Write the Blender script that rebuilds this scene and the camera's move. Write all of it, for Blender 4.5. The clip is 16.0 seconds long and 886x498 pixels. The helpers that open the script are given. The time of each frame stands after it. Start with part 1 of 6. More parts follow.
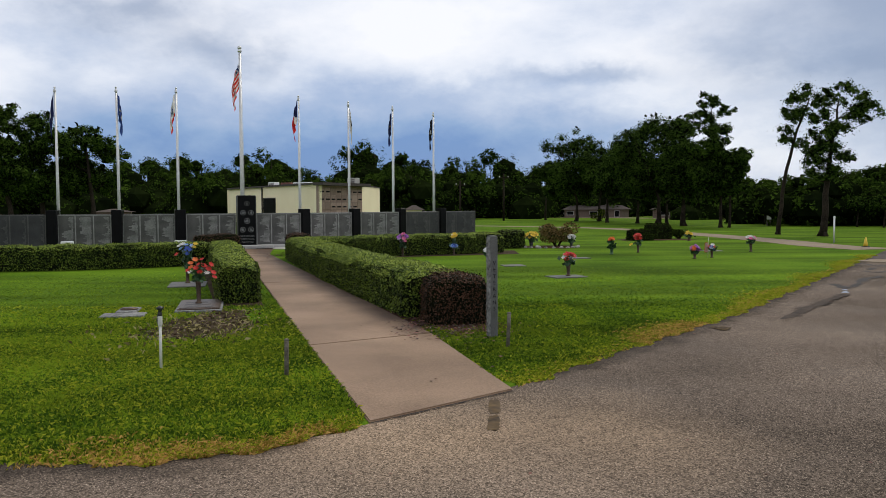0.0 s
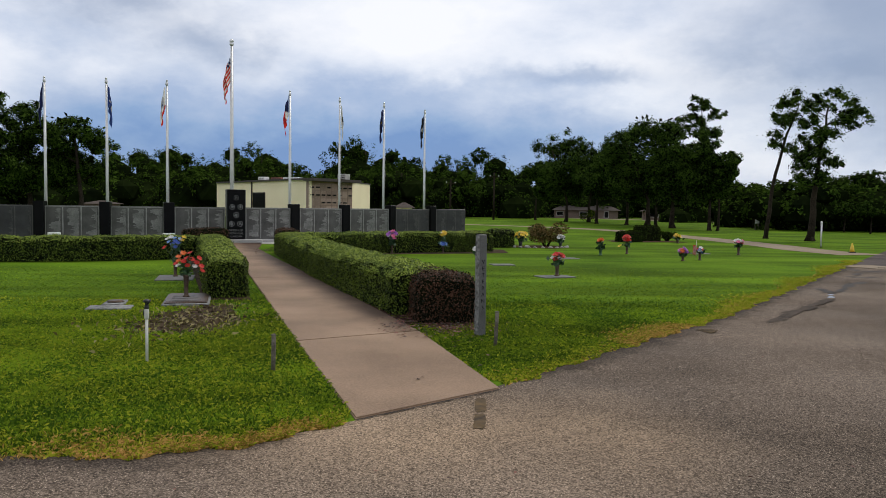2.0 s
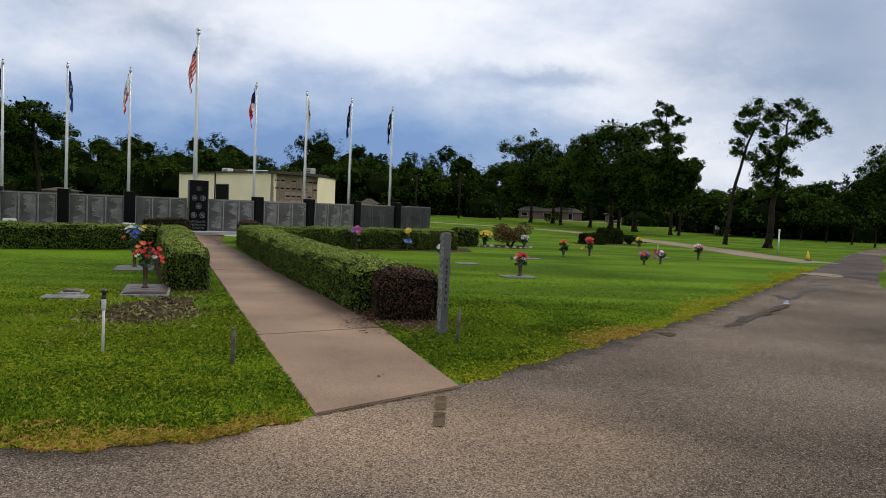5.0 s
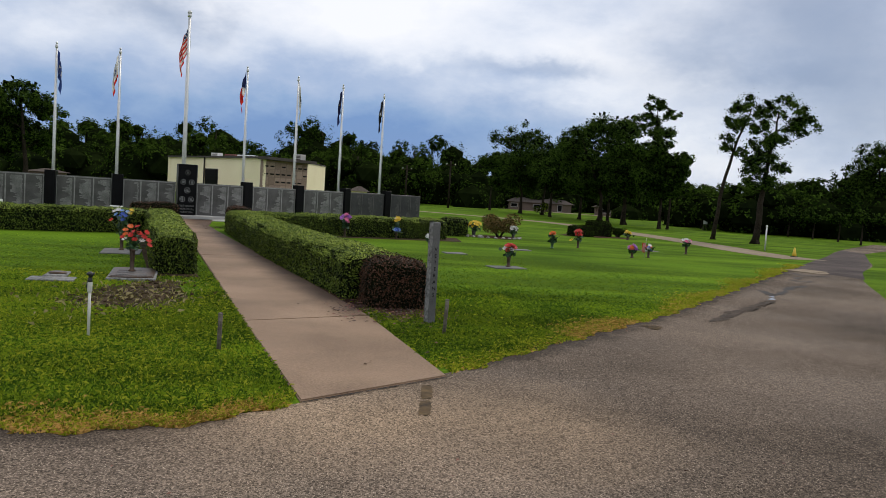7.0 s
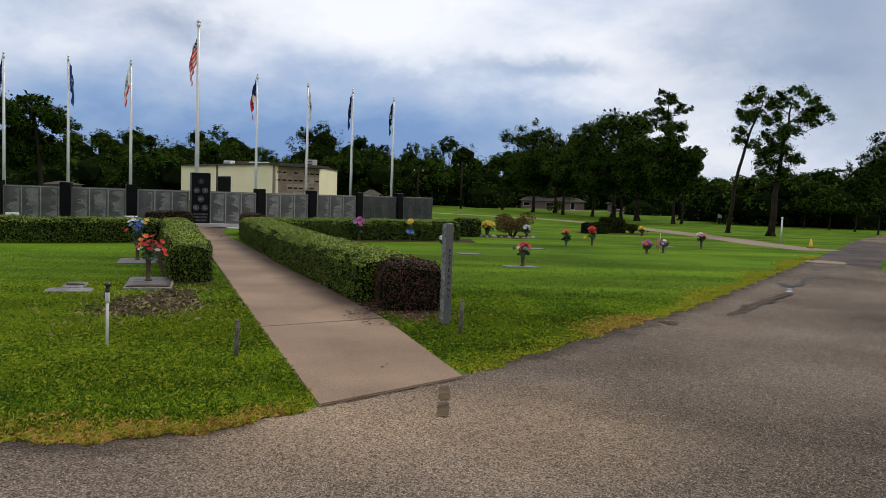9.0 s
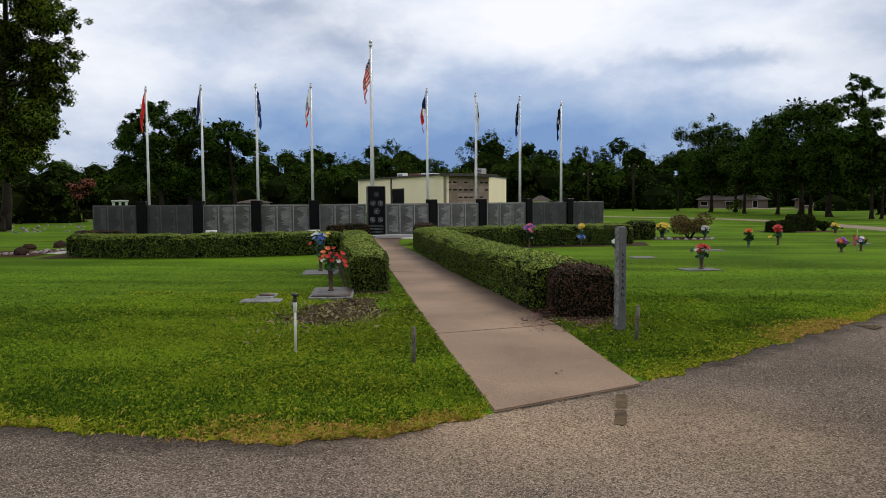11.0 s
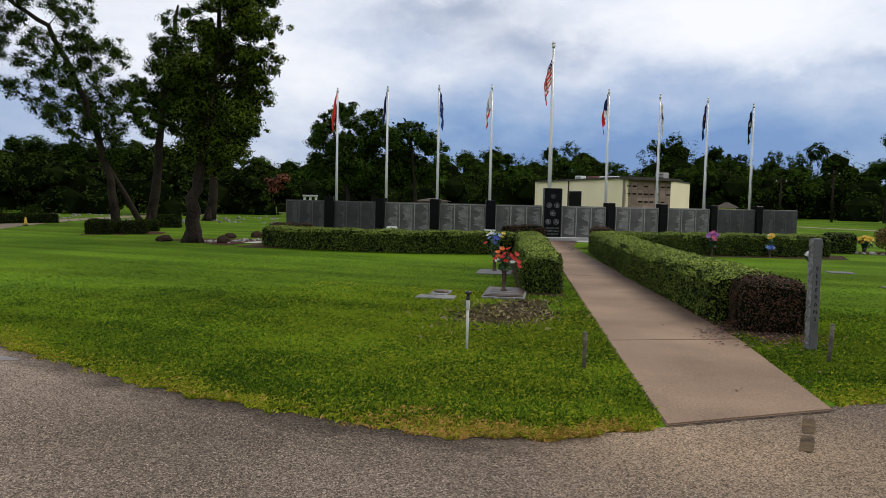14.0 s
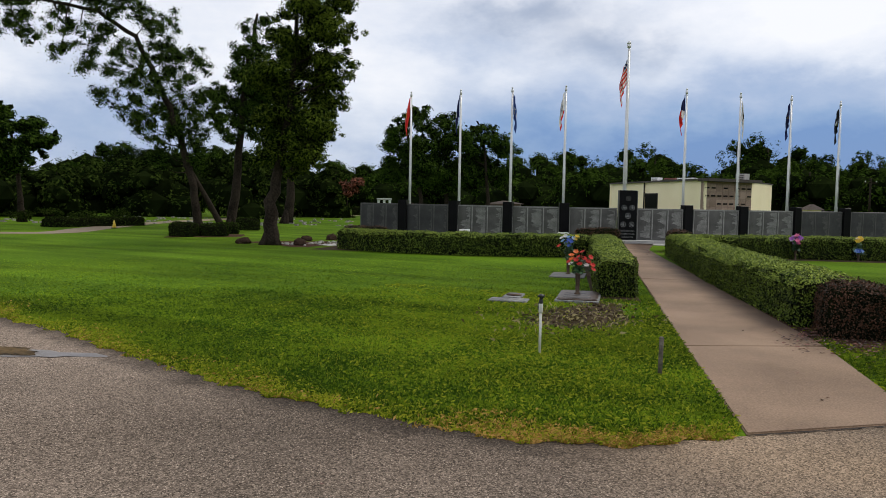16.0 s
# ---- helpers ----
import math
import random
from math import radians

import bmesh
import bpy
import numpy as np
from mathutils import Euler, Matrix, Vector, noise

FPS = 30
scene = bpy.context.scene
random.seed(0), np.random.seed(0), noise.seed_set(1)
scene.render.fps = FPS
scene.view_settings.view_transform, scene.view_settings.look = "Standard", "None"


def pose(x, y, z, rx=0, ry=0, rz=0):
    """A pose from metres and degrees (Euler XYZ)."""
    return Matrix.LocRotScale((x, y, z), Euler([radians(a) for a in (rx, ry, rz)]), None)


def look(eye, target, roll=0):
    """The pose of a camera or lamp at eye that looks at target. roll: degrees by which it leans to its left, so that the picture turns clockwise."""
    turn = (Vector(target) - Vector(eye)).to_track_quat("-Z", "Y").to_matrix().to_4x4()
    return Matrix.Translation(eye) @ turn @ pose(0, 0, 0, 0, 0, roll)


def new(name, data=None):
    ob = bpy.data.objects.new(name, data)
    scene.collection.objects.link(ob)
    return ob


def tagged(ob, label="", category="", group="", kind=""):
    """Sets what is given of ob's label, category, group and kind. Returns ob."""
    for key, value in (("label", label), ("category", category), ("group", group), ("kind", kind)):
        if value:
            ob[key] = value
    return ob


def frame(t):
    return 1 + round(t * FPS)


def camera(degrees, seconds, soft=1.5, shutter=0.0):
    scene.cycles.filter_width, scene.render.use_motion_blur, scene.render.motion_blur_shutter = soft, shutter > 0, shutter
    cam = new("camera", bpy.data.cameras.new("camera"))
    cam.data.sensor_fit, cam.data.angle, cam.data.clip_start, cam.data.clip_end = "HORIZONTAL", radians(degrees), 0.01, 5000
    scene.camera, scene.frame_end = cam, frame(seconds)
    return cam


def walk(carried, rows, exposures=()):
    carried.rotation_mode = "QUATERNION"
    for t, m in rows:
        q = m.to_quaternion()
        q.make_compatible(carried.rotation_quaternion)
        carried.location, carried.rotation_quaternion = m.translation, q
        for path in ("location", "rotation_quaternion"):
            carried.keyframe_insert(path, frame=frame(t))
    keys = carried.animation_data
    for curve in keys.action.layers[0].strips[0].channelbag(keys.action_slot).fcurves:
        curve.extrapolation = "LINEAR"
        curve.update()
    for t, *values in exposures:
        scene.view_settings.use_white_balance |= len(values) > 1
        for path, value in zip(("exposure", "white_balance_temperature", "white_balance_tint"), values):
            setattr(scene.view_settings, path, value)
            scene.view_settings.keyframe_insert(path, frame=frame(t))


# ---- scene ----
EYE = 1.6
cam = camera(58.0, 16.0, soft=0.8)
# seconds, turn to the right, tilt up, lean to the left (degrees); the camera turns on the spot
PATH = [(0.0, 0.0, -3.0, -0.3), (0.5, 0.2, -2.96, -0.32), (1.0, 0.39, -2.96, -0.08), (1.5, 0.57, -3.04, 0.27), (2.0, 0.77, -3.14, 0.79),
        (2.5, 1.15, -3.24, 1.39), (3.0, 1.7, -3.29, 1.81), (3.5, 2.41, -3.27, 2.12), (4.0, 2.93, -3.13, 1.98), (6.5, 4.07, -3.77, 3.48),
        (7.0, 4.18, -3.95, 3.66), (7.5, 4.34, -3.97, 3.23), (8.0, 4.48, -3.95, 2.93), (8.2, 4.5, -3.94, 2.9), (10.3, -3.9, -3.77, 0.06), (10.5, -5.46, -3.71, 0.03),
        (11.0, -9.04, -3.63, -0.37), (11.5, -11.67, -3.61, -0.62), (12.0, -13.76, -3.56, -0.31), (12.5, -16.36, -3.53, 0.22), (13.0, -19.3, -3.63, 0.9),
        (13.5, -20.55, -3.68, 1.16), (14.0, -21.51, -3.63, 1.28), (14.5, -22.74, -3.6, 1.27), (15.0, -24.35, -3.59, 1.22), (15.5, -26.17, -3.56, 1.18),
        (16.0, -26.73, -3.54, 1.1)]
walk(cam, [(t, pose(0, 0, EYE, 0, 0, -turn) @ pose(0, 0, 0, 90 + tilt) @ pose(0, 0, 0, 0, 0, lean)) for t, turn, tilt, lean in PATH])

# ---- world and light ----
world = bpy.data.worlds.new("sky")
scene.world = world
world.use_nodes = True
wn, wl = world.node_tree.nodes, world.node_tree.links
wn.clear()
SUN_EL, SUN_AZ = 50.0, 42.0


def wnode(kind, **values):
    n = wn.new(kind)
    for k, v in values.items():
        n.inputs[k].default_value = v
    return n


def wmath(op, a, b=0.0, c=0.0):
    n = wn.new("ShaderNodeMath")
    n.operation = op
    for i, v in enumerate((a, b, c)):
        if isinstance(v, (int, float)):
            n.inputs[i].default_value = v
        else:
            wl.new(v, n.inputs[i])
    return n.outputs[0]


def wmix(f, a, b):
    n = wn.new("ShaderNodeMix")
    n.data_type = "RGBA"
    for i, v in ((0, f), (6, a), (7, b)):
        if isinstance(v, (int, float)):
            n.inputs[i].default_value = v
        elif isinstance(v, tuple):
            n.inputs[i].default_value = (*v, 1)
        else:
            wl.new(v, n.inputs[i])
    return n.outputs[2]


def wnoise(scale, detail, stretch, offset):
    m = wn.new("ShaderNodeMapping")
    m.inputs["Scale"].default_value = stretch
    m.inputs["Location"].default_value = offset
    wl.new(tc.outputs["Generated"], m.inputs["Vector"])
    n = wnode("ShaderNodeTexNoise", Scale=scale, Detail=detail, Roughness=0.61)
    wl.new(m.outputs[0], n.inputs["Vector"])
    return n.outputs["Fac"]


tc = wn.new("ShaderNodeTexCoord")
xyz = wn.new("ShaderNodeSeparateXYZ")
wl.new(tc.outputs["Generated"], xyz.inputs[0])


def wrange(value, a, b, c, d):
    n = wn.new("ShaderNodeMapRange")
    wl.new(value, n.inputs["Value"])
    for k, v in (("From Min", a), ("From Max", b), ("To Min", c), ("To Max", d)):
        n.inputs[k].default_value = v
    return n.outputs[0]


ahead = wrange(xyz.outputs["Y"], 0.05, 0.35, 0.0, 1.0)
broad = wnoise(2.2, 4.0, (1, 1, 2.4), (0.35, 0.1, 0.0))
fine = wnoise(5.5, 8.0, (1, 1, 2.2), (3.1, 0.4, 1.7))
curl = wnoise(7.0, 5.0, (1, 1, 1.6), (7.3, 2.2, 0.6))
curl2 = wnoise(9.0, 5.0, (1, 1, 1.6), (1.9, 5.1, 4.4))
wx = wmath("MULTIPLY_ADD", wmath("SUBTRACT", curl, 0.5), 0.22, xyz.outputs["X"])
wz = wmath("MULTIPLY_ADD", wmath("SUBTRACT", curl2, 0.5), 0.075, xyz.outputs["Z"])


def bank(az_, el_, sa, se):
    """A soft ragged stretch of cloud round a bearing and rise."""
    qx = wmath("DIVIDE", wmath("SUBTRACT", wx, math.sin(radians(az_))), radians(sa) * math.cos(radians(az_)))
    qz = wmath("DIVIDE", wmath("SUBTRACT", wz, math.sin(radians(el_))), radians(se))
    q2 = wmath("ADD", wmath("MULTIPLY", qx, qx), wmath("MULTIPLY", qz, qz))
    return wmath("MULTIPLY", wmath("EXPONENT", wmath("MULTIPLY", q2, -1.0)), ahead)


# thin and thick stretches of the cloud cover: bearing, rise, half width, half height (degrees), thickness
dens = wmath("ADD", wmath("MULTIPLY", wmath("SUBTRACT", broad, 0.5), 0.55), wmath("MULTIPLY", wmath("SUBTRACT", fine, 0.5), 0.72))
dens = wmath("ADD", dens, wrange(xyz.outputs["Z"], 0.04, 0.24, 0.70, 0.86))
for az_, el_, sa, se, amp in ((-7, 2.8, 19, 4.4, -0.84), (14, 9.4, 7, 2.0, 0.30), (27, 13.0, 11, 6.0, -0.12), (22, 3.8, 5, 1.8, 0.30), (-21, 12.8, 4.5, 1.5, -0.22), (-15.5, 10.2, 3.0, 1.2, -0.16), (-27, 10.6, 5.0, 1.2, -0.18),
                              (10, 9.0, 4.0, 0.8, -0.30), (25, 9.4, 5.0, 0.9, -0.10), (2, 8.2, 6, 0.9, -0.16), (-50, 5.0, 9, 2.6, -0.22), (9, 4.6, 6, 1.8, -0.12), (-6, 12.5, 9, 2.5, 0.18), (-33, 6, 8, 4, 0.10)):
    dens = wmath("MULTIPLY_ADD", bank(az_, el_, sa, se), amp, dens)
gloom = wmath("MULTIPLY", broad, 0.07)
for az_, el_, sa, se, amp in ((29, 12.5, 12, 6.5, 0.80), (25, 9.2, 5.0, 0.9, 0.18), (-21, 12.6, 5.0, 1.5, 0.62), (-15.5, 10.2, 3.4, 1.2, 0.50), (10, 9.0, 4.0, 0.7, 0.30), (33, 6.0, 6, 3, 0.35)):
    gloom = wmath("MULTIPLY_ADD", bank(az_, el_, sa, se), amp, gloom)
cover = wn.new("ShaderNodeValToRGB")
cover.color_ramp.elements[0].position, cover.color_ramp.elements[0].color = 0.06, (0.13, 0.25, 0.52, 1)
cover.color_ramp.elements[1].position, cover.color_ramp.elements[1].color = 1.0, (0.93, 0.93, 0.96, 1)
for p, c in ((0.28, (0.24, 0.36, 0.59, 1)), (0.48, (0.38, 0.47, 0.66, 1)), (0.66, (0.59, 0.65, 0.78, 1)), (0.82, (0.78, 0.81, 0.89, 1))):
    cover.color_ramp.elements.new(p).color = c
wl.new(dens, cover.inputs[0])
sky = wn.new("ShaderNodeTexSky")
sky.sky_type, sky.sun_disc = "NISHITA", False
sky.sun_elevation, sky.sun_rotation = radians(SUN_EL), radians(SUN_AZ)
clear = wn.new("ShaderNodeMix")
clear.data_type, clear.blend_type = "RGBA", "ADD"
clear.inputs[0].default_value = 0.012
wl.new(wmix(gloom, cover.outputs[0], (0.23, 0.29, 0.42)), clear.inputs[6])
wl.new(sky.outputs[0], clear.inputs[7])
bg = wnode("ShaderNodeBackground", Strength=1.0)
wl.new(clear.outputs[2], bg.inputs["Color"])
wl.new(bg.outputs[0], wn.new("ShaderNodeOutputWorld").inputs[0])

sun = new("sun", bpy.data.lights.new("sun", "SUN"))
sun.data.energy, sun.data.angle, sun.data.color = 1.7, radians(24), (1.0, 0.92, 0.80)
sun.matrix_world = look((math.sin(radians(SUN_AZ)) * 50, math.cos(radians(SUN_AZ)) * 50, 50 * math.tan(radians(SUN_EL))), (0, 0, 0))

# ---- materials ----


def shade(name, dark, light, rough=0.8, fine=60.0, coarse=1.5, bump=0.3, metal=0.0, island=0.0, per_object=0.0, thin=0.0, spec=0.5, low=0.35, high=0.65):
    """A surface that varies between two colours at a fine and a coarse scale, with relief; island and per_object: change from leaf to leaf or piece to piece."""
    m = bpy.data.materials.new(name)
    m.use_nodes = True
    n, l = m.node_tree.nodes, m.node_tree.links
    p = n["Principled BSDF"]
    co = n.new("ShaderNodeTexCoord").outputs["Object"]
    a, b = n.new("ShaderNodeTexNoise"), n.new("ShaderNodeTexNoise")
    a.inputs["Scale"].default_value, a.inputs["Detail"].default_value = fine, 4
    b.inputs["Scale"].default_value, b.inputs["Detail"].default_value = coarse, 5
    l.new(co, a.inputs["Vector"]), l.new(co, b.inputs["Vector"])

    def mth(op, x, y):
        k = n.new("ShaderNodeMath")
        k.operation = op
        for i, v in enumerate((x, y)):
            if isinstance(v, (int, float)):
                k.inputs[i].default_value = v
            else:
                l.new(v, k.inputs[i])
        return k.outputs[0]

    f = mth("ADD", mth("MULTIPLY", a.outputs["Fac"], 0.5), mth("MULTIPLY", b.outputs["Fac"], 0.5))
    if island:
        f = mth("ADD", f, mth("MULTIPLY", mth("SUBTRACT", n.new("ShaderNodeNewGeometry").outputs["Random Per Island"], 0.5), island))
    if per_object:
        f = mth("ADD", f, mth("MULTIPLY", mth("SUBTRACT", n.new("ShaderNodeObjectInfo").outputs["Random"], 0.5), per_object))
    r = n.new("ShaderNodeValToRGB")
    r.color_ramp.elements[0].position, r.color_ramp.elements[0].color = low, (*dark, 1)
    r.color_ramp.elements[1].position, r.color_ramp.elements[1].color = high, (*light, 1)
    l.new(f, r.inputs[0])
    l.new(r.outputs[0], p.inputs["Base Color"])
    p.inputs["Roughness"].default_value, p.inputs["Metallic"].default_value = rough, metal
    p.inputs["Specular IOR Level"].default_value = spec
    if bump:
        k = n.new("ShaderNodeBump")
        k.inputs["Strength"].default_value, k.inputs["Distance"].default_value = bump, 0.01
        l.new(a.outputs["Fac"], k.inputs["Height"])
        l.new(k.outputs[0], p.inputs["Normal"])
    if thin:
        t, x = n.new("ShaderNodeBsdfTranslucent"), n.new("ShaderNodeMixShader")
        l.new(r.outputs[0], t.inputs["Color"])
        x.inputs[0].default_value = thin
        l.new(p.outputs[0], x.inputs[1]), l.new(t.outputs[0], x.inputs[2])
        l.new(x.outputs[0], n["Material Output"].inputs["Surface"])
    return m


def plain(name, colour, rough=0.5, metal=0.0):
    return shade(name, tuple(c * 0.85 for c in colour), tuple(min(1, c * 1.1) for c in colour), rough, 40, 3, 0.05, metal)


GRASS = shade("lawn", (0.026, 0.062, 0.004), (0.112, 0.192, 0.011), 0.95, 16, 0.3, 1.0, spec=0.02, low=0.33, high=0.68)


def mown(m, strength):
    """Soft streaks and patches that mowing leaves in turf."""
    n, l = m.node_tree.nodes, m.node_tree.links
    p = n["Principled BSDF"]
    old = p.inputs["Base Color"].links[0].from_socket
    geo = n.new("ShaderNodeNewGeometry")
    mp, tx, rg, sc = n.new("ShaderNodeMapping"), n.new("ShaderNodeTexNoise"), n.new("ShaderNodeMapRange"), n.new("ShaderNodeVectorMath")
    mp.inputs["Rotation"].default_value, mp.inputs["Scale"].default_value = (0, 0, radians(-12)), (0.10, 0.75, 0.5)
    tx.inputs["Scale"].default_value, tx.inputs["Detail"].default_value = 1.0, 6
    l.new(geo.outputs["Position"], mp.inputs["Vector"]), l.new(mp.outputs[0], tx.inputs["Vector"]), l.new(tx.outputs["Fac"], rg.inputs["Value"])
    for k, v in (("From Min", 0.36), ("From Max", 0.64), ("To Min", 1 - strength), ("To Max", 1 + strength)):
        rg.inputs[k].default_value = v
    sc.operation = "SCALE"
    l.new(old, sc.inputs[0]), l.new(rg.outputs[0], sc.inputs["Scale"])
    for k in list(old.links):
        if k.to_node != sc:
            l.new(sc.outputs[0], k.to_socket)
    return m


mown(GRASS, 0.30)
BLADE = shade("grass_blade", (0.038, 0.086, 0.006), (0.215, 0.305, 0.017), 0.6, 1.3, 0.28, 0, island=0.36, thin=0.4, spec=0.12, low=0.39, high=0.62)
mown(BLADE, 0.30)
DRYBLADE = shade("dry_grass_blade", (0.24, 0.16, 0.03), (0.60, 0.36, 0.11), 0.8, 3, 0.8, 0, island=0.6, thin=0.25, spec=0.05)
STRAW = shade("torn_straw", (0.10, 0.085, 0.030), (0.42, 0.36, 0.17), 0.8, 3, 0.8, 0, island=0.7, thin=0.2, spec=0.05)
LIMEBLADE = shade("pale_grass_blade", (0.130, 0.180, 0.008), (0.40, 0.42, 0.032), 0.7, 3, 0.5, 0, island=0.5, thin=0.3, spec=0.08)
CONCRETE = shade("path_concrete", (0.132, 0.086, 0.054), (0.290, 0.198, 0.130), 0.7, 60, 0.7, 0.15, spec=0.15, low=0.36, high=0.64)


def hedge_side_band(m, nx, ny, c, reach, y0):
    """A ragged dark brown band on the side of the path next to the hedge."""
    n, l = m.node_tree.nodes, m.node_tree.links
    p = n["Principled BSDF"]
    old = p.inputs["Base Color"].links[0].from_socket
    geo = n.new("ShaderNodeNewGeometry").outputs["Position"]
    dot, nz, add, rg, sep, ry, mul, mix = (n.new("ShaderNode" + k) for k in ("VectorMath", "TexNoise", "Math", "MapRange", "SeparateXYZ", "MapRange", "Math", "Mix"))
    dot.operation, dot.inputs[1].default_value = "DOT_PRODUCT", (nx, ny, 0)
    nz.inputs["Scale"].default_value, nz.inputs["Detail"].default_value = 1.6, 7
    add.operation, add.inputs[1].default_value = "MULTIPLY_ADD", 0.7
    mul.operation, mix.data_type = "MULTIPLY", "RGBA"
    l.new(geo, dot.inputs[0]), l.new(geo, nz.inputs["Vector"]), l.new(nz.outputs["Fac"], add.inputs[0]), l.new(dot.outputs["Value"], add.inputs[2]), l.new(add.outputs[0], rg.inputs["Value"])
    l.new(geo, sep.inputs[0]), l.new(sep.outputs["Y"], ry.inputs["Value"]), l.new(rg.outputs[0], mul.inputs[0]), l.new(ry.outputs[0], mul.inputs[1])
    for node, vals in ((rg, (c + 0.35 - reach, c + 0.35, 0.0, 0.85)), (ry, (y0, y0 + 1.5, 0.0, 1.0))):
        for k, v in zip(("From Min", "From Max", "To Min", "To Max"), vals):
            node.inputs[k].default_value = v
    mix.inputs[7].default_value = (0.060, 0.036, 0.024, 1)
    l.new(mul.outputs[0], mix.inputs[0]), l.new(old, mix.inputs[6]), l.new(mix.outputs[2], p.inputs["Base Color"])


hedge_side_band(CONCRETE, 0.947, 0.322, 3.03, 0.55, 9.2)
PALECON = shade("pale_concrete", (0.30, 0.29, 0.27), (0.46, 0.44, 0.41), 0.8, 50, 1.2, 0.2)
DIRT = shade("garden_soil", (0.012, 0.008, 0.005), (0.075, 0.052, 0.030), 0.95, 14, 2.5, 1.0, spec=0.05)
MULCH = shade("mulch", (0.014, 0.008, 0.005), (0.065, 0.032, 0.022), 0.95, 40, 3, 1.0, island=0.4, spec=0.05)
# Dark for hedge sides, pale for tops: the light's difference is put into both colours.
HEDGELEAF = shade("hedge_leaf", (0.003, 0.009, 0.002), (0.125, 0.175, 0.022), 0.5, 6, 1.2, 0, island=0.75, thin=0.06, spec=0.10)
LITTOPLEAF = shade("lit_top_hedge_leaf", (0.022, 0.050, 0.006), (0.300, 0.380, 0.058), 0.5, 6, 1.2, 0, island=0.75, thin=0.10, spec=0.10)
REDLEAF = shade("red_hedge_leaf", (0.008, 0.010, 0.004), (0.105, 0.050, 0.030), 0.55, 6, 1.2, 0, island=0.8, thin=0.12, spec=0.12)
# Near-black body: the shade between hedge leaves is put into its colour.
HEDGECORE = shade("hedge_inner_shade", (0.004, 0.005, 0.003), (0.012, 0.014, 0.006), 0.95, 30, 3, 0.8, spec=0.0)
# Tree shade on the bushes is put into this colour; western woods are darker trees.
DARKLEAF = shade("dark_shaded_leaf", (0.004, 0.009, 0.002), (0.036, 0.055, 0.010), 0.8, 6, 1.2, 0, island=0.5, thin=0.05, spec=0.0)
BEDLEAF = shade("bronze_green_leaf", (0.028, 0.030, 0.008), (0.190, 0.120, 0.045), 0.6, 6, 1.2, 0, island=0.8, thin=0.15, spec=0.05)
# Shade inside the crowns is painted as this near-black colour.
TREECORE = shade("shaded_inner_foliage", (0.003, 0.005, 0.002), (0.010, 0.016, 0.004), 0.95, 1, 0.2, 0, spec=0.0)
TREELEAF = shade("tree_leaf", (0.004, 0.011, 0.002), (0.064, 0.115, 0.014), 0.7, 2, 0.35, 0, island=0.5, thin=0.25, spec=0.01)
GOLDLEAF = shade("turning_tree_leaf", (0.005, 0.014, 0.002), (0.108, 0.150, 0.015), 0.7, 2, 0.35, 0, island=0.6, thin=0.2, spec=0.01)
RUSTLEAF = shade("rust_red_tree_leaf", (0.085, 0.022, 0.010), (0.260, 0.070, 0.030), 0.8, 2, 0.5, 0, island=0.6, thin=0.15)
FARLEAF = shade("woodland_leaf", (0.003, 0.009, 0.002), (0.048, 0.084, 0.011), 0.9, 0.5, 0.06, 0, island=0.25, thin=0.12, spec=0.0)
BARK = shade("bark", (0.009, 0.007, 0.005), (0.046, 0.036, 0.027), 0.95, 18, 1.5, 1.0, spec=0.05)
GRANITE = shade("grey_granite", (0.048, 0.047, 0.044), (0.125, 0.122, 0.114), 0.5, 160, 2.0, 0.08, spec=0.2)
# Outer panels: weaker light on their turned faces is put into this darker copy.
SHADEGRANITE = shade("shaded_grey_granite", (0.026, 0.026, 0.027), (0.062, 0.062, 0.062), 0.45, 160, 2.0, 0.08, spec=0.2)
BLACKGRANITE = shade("polished_black_granite", (0.003, 0.003, 0.003), (0.007, 0.007, 0.008), 0.3, 120, 2.0, 0.02, spec=0.08)
ENGRAVED = shade("pale_engraved_granite", (0.125, 0.124, 0.116), (0.33, 0.326, 0.305), 0.8, 60, 4, 0.1)
ETCH = shade("grey_etched_granite", (0.10, 0.10, 0.10), (0.24, 0.24, 0.24), 0.8, 60, 4, 0.1)
ROUGHGRANITE = shade("rough_grey_granite", (0.05, 0.052, 0.05), (0.27, 0.27, 0.255), 0.85, 30, 8, 1.0, spec=0.2)
POSTGRANITE = shade("smooth_grey_granite", (0.075, 0.074, 0.072), (0.150, 0.148, 0.142), 0.7, 110, 5, 0.2, spec=0.2)
STEEL = shade("pole_aluminium", (0.52, 0.52, 0.51), (0.70, 0.70, 0.69), 0.4, 30, 2, 0.03, metal=0.35)
CREAM = shade("cream_wall_paint", (0.80, 0.70, 0.45), (0.90, 0.81, 0.56), 0.85, 12, 0.35, 0.05)
ROOFDARK = shade("dark_roof_edge", (0.030, 0.024, 0.020), (0.065, 0.052, 0.045), 0.8, 8, 1, 0.1)
CRYPT = shade("pinkish_crypt_stone", (0.24, 0.165, 0.125), (0.40, 0.29, 0.225), 0.6, 12, 0.8, 0.1, per_object=0.35)
WHITE = plain("white_paint", (0.72, 0.72, 0.70), 0.5)
BRONZE = shade("weathered_bronze", (0.030, 0.018, 0.012), (0.100, 0.064, 0.042), 0.45, 50, 5, 0.2, metal=0.6)
PLASTIC = plain("off_white_plastic_pipe", (0.58, 0.57, 0.52), 0.45)
BLACKPL = plain("black_plastic", (0.012, 0.012, 0.013), 0.4)
RODGREY = shade("weathered_steel_rod", (0.06, 0.052, 0.040), (0.19, 0.17, 0.135), 0.9, 40, 6, 0.3, spec=0.03)
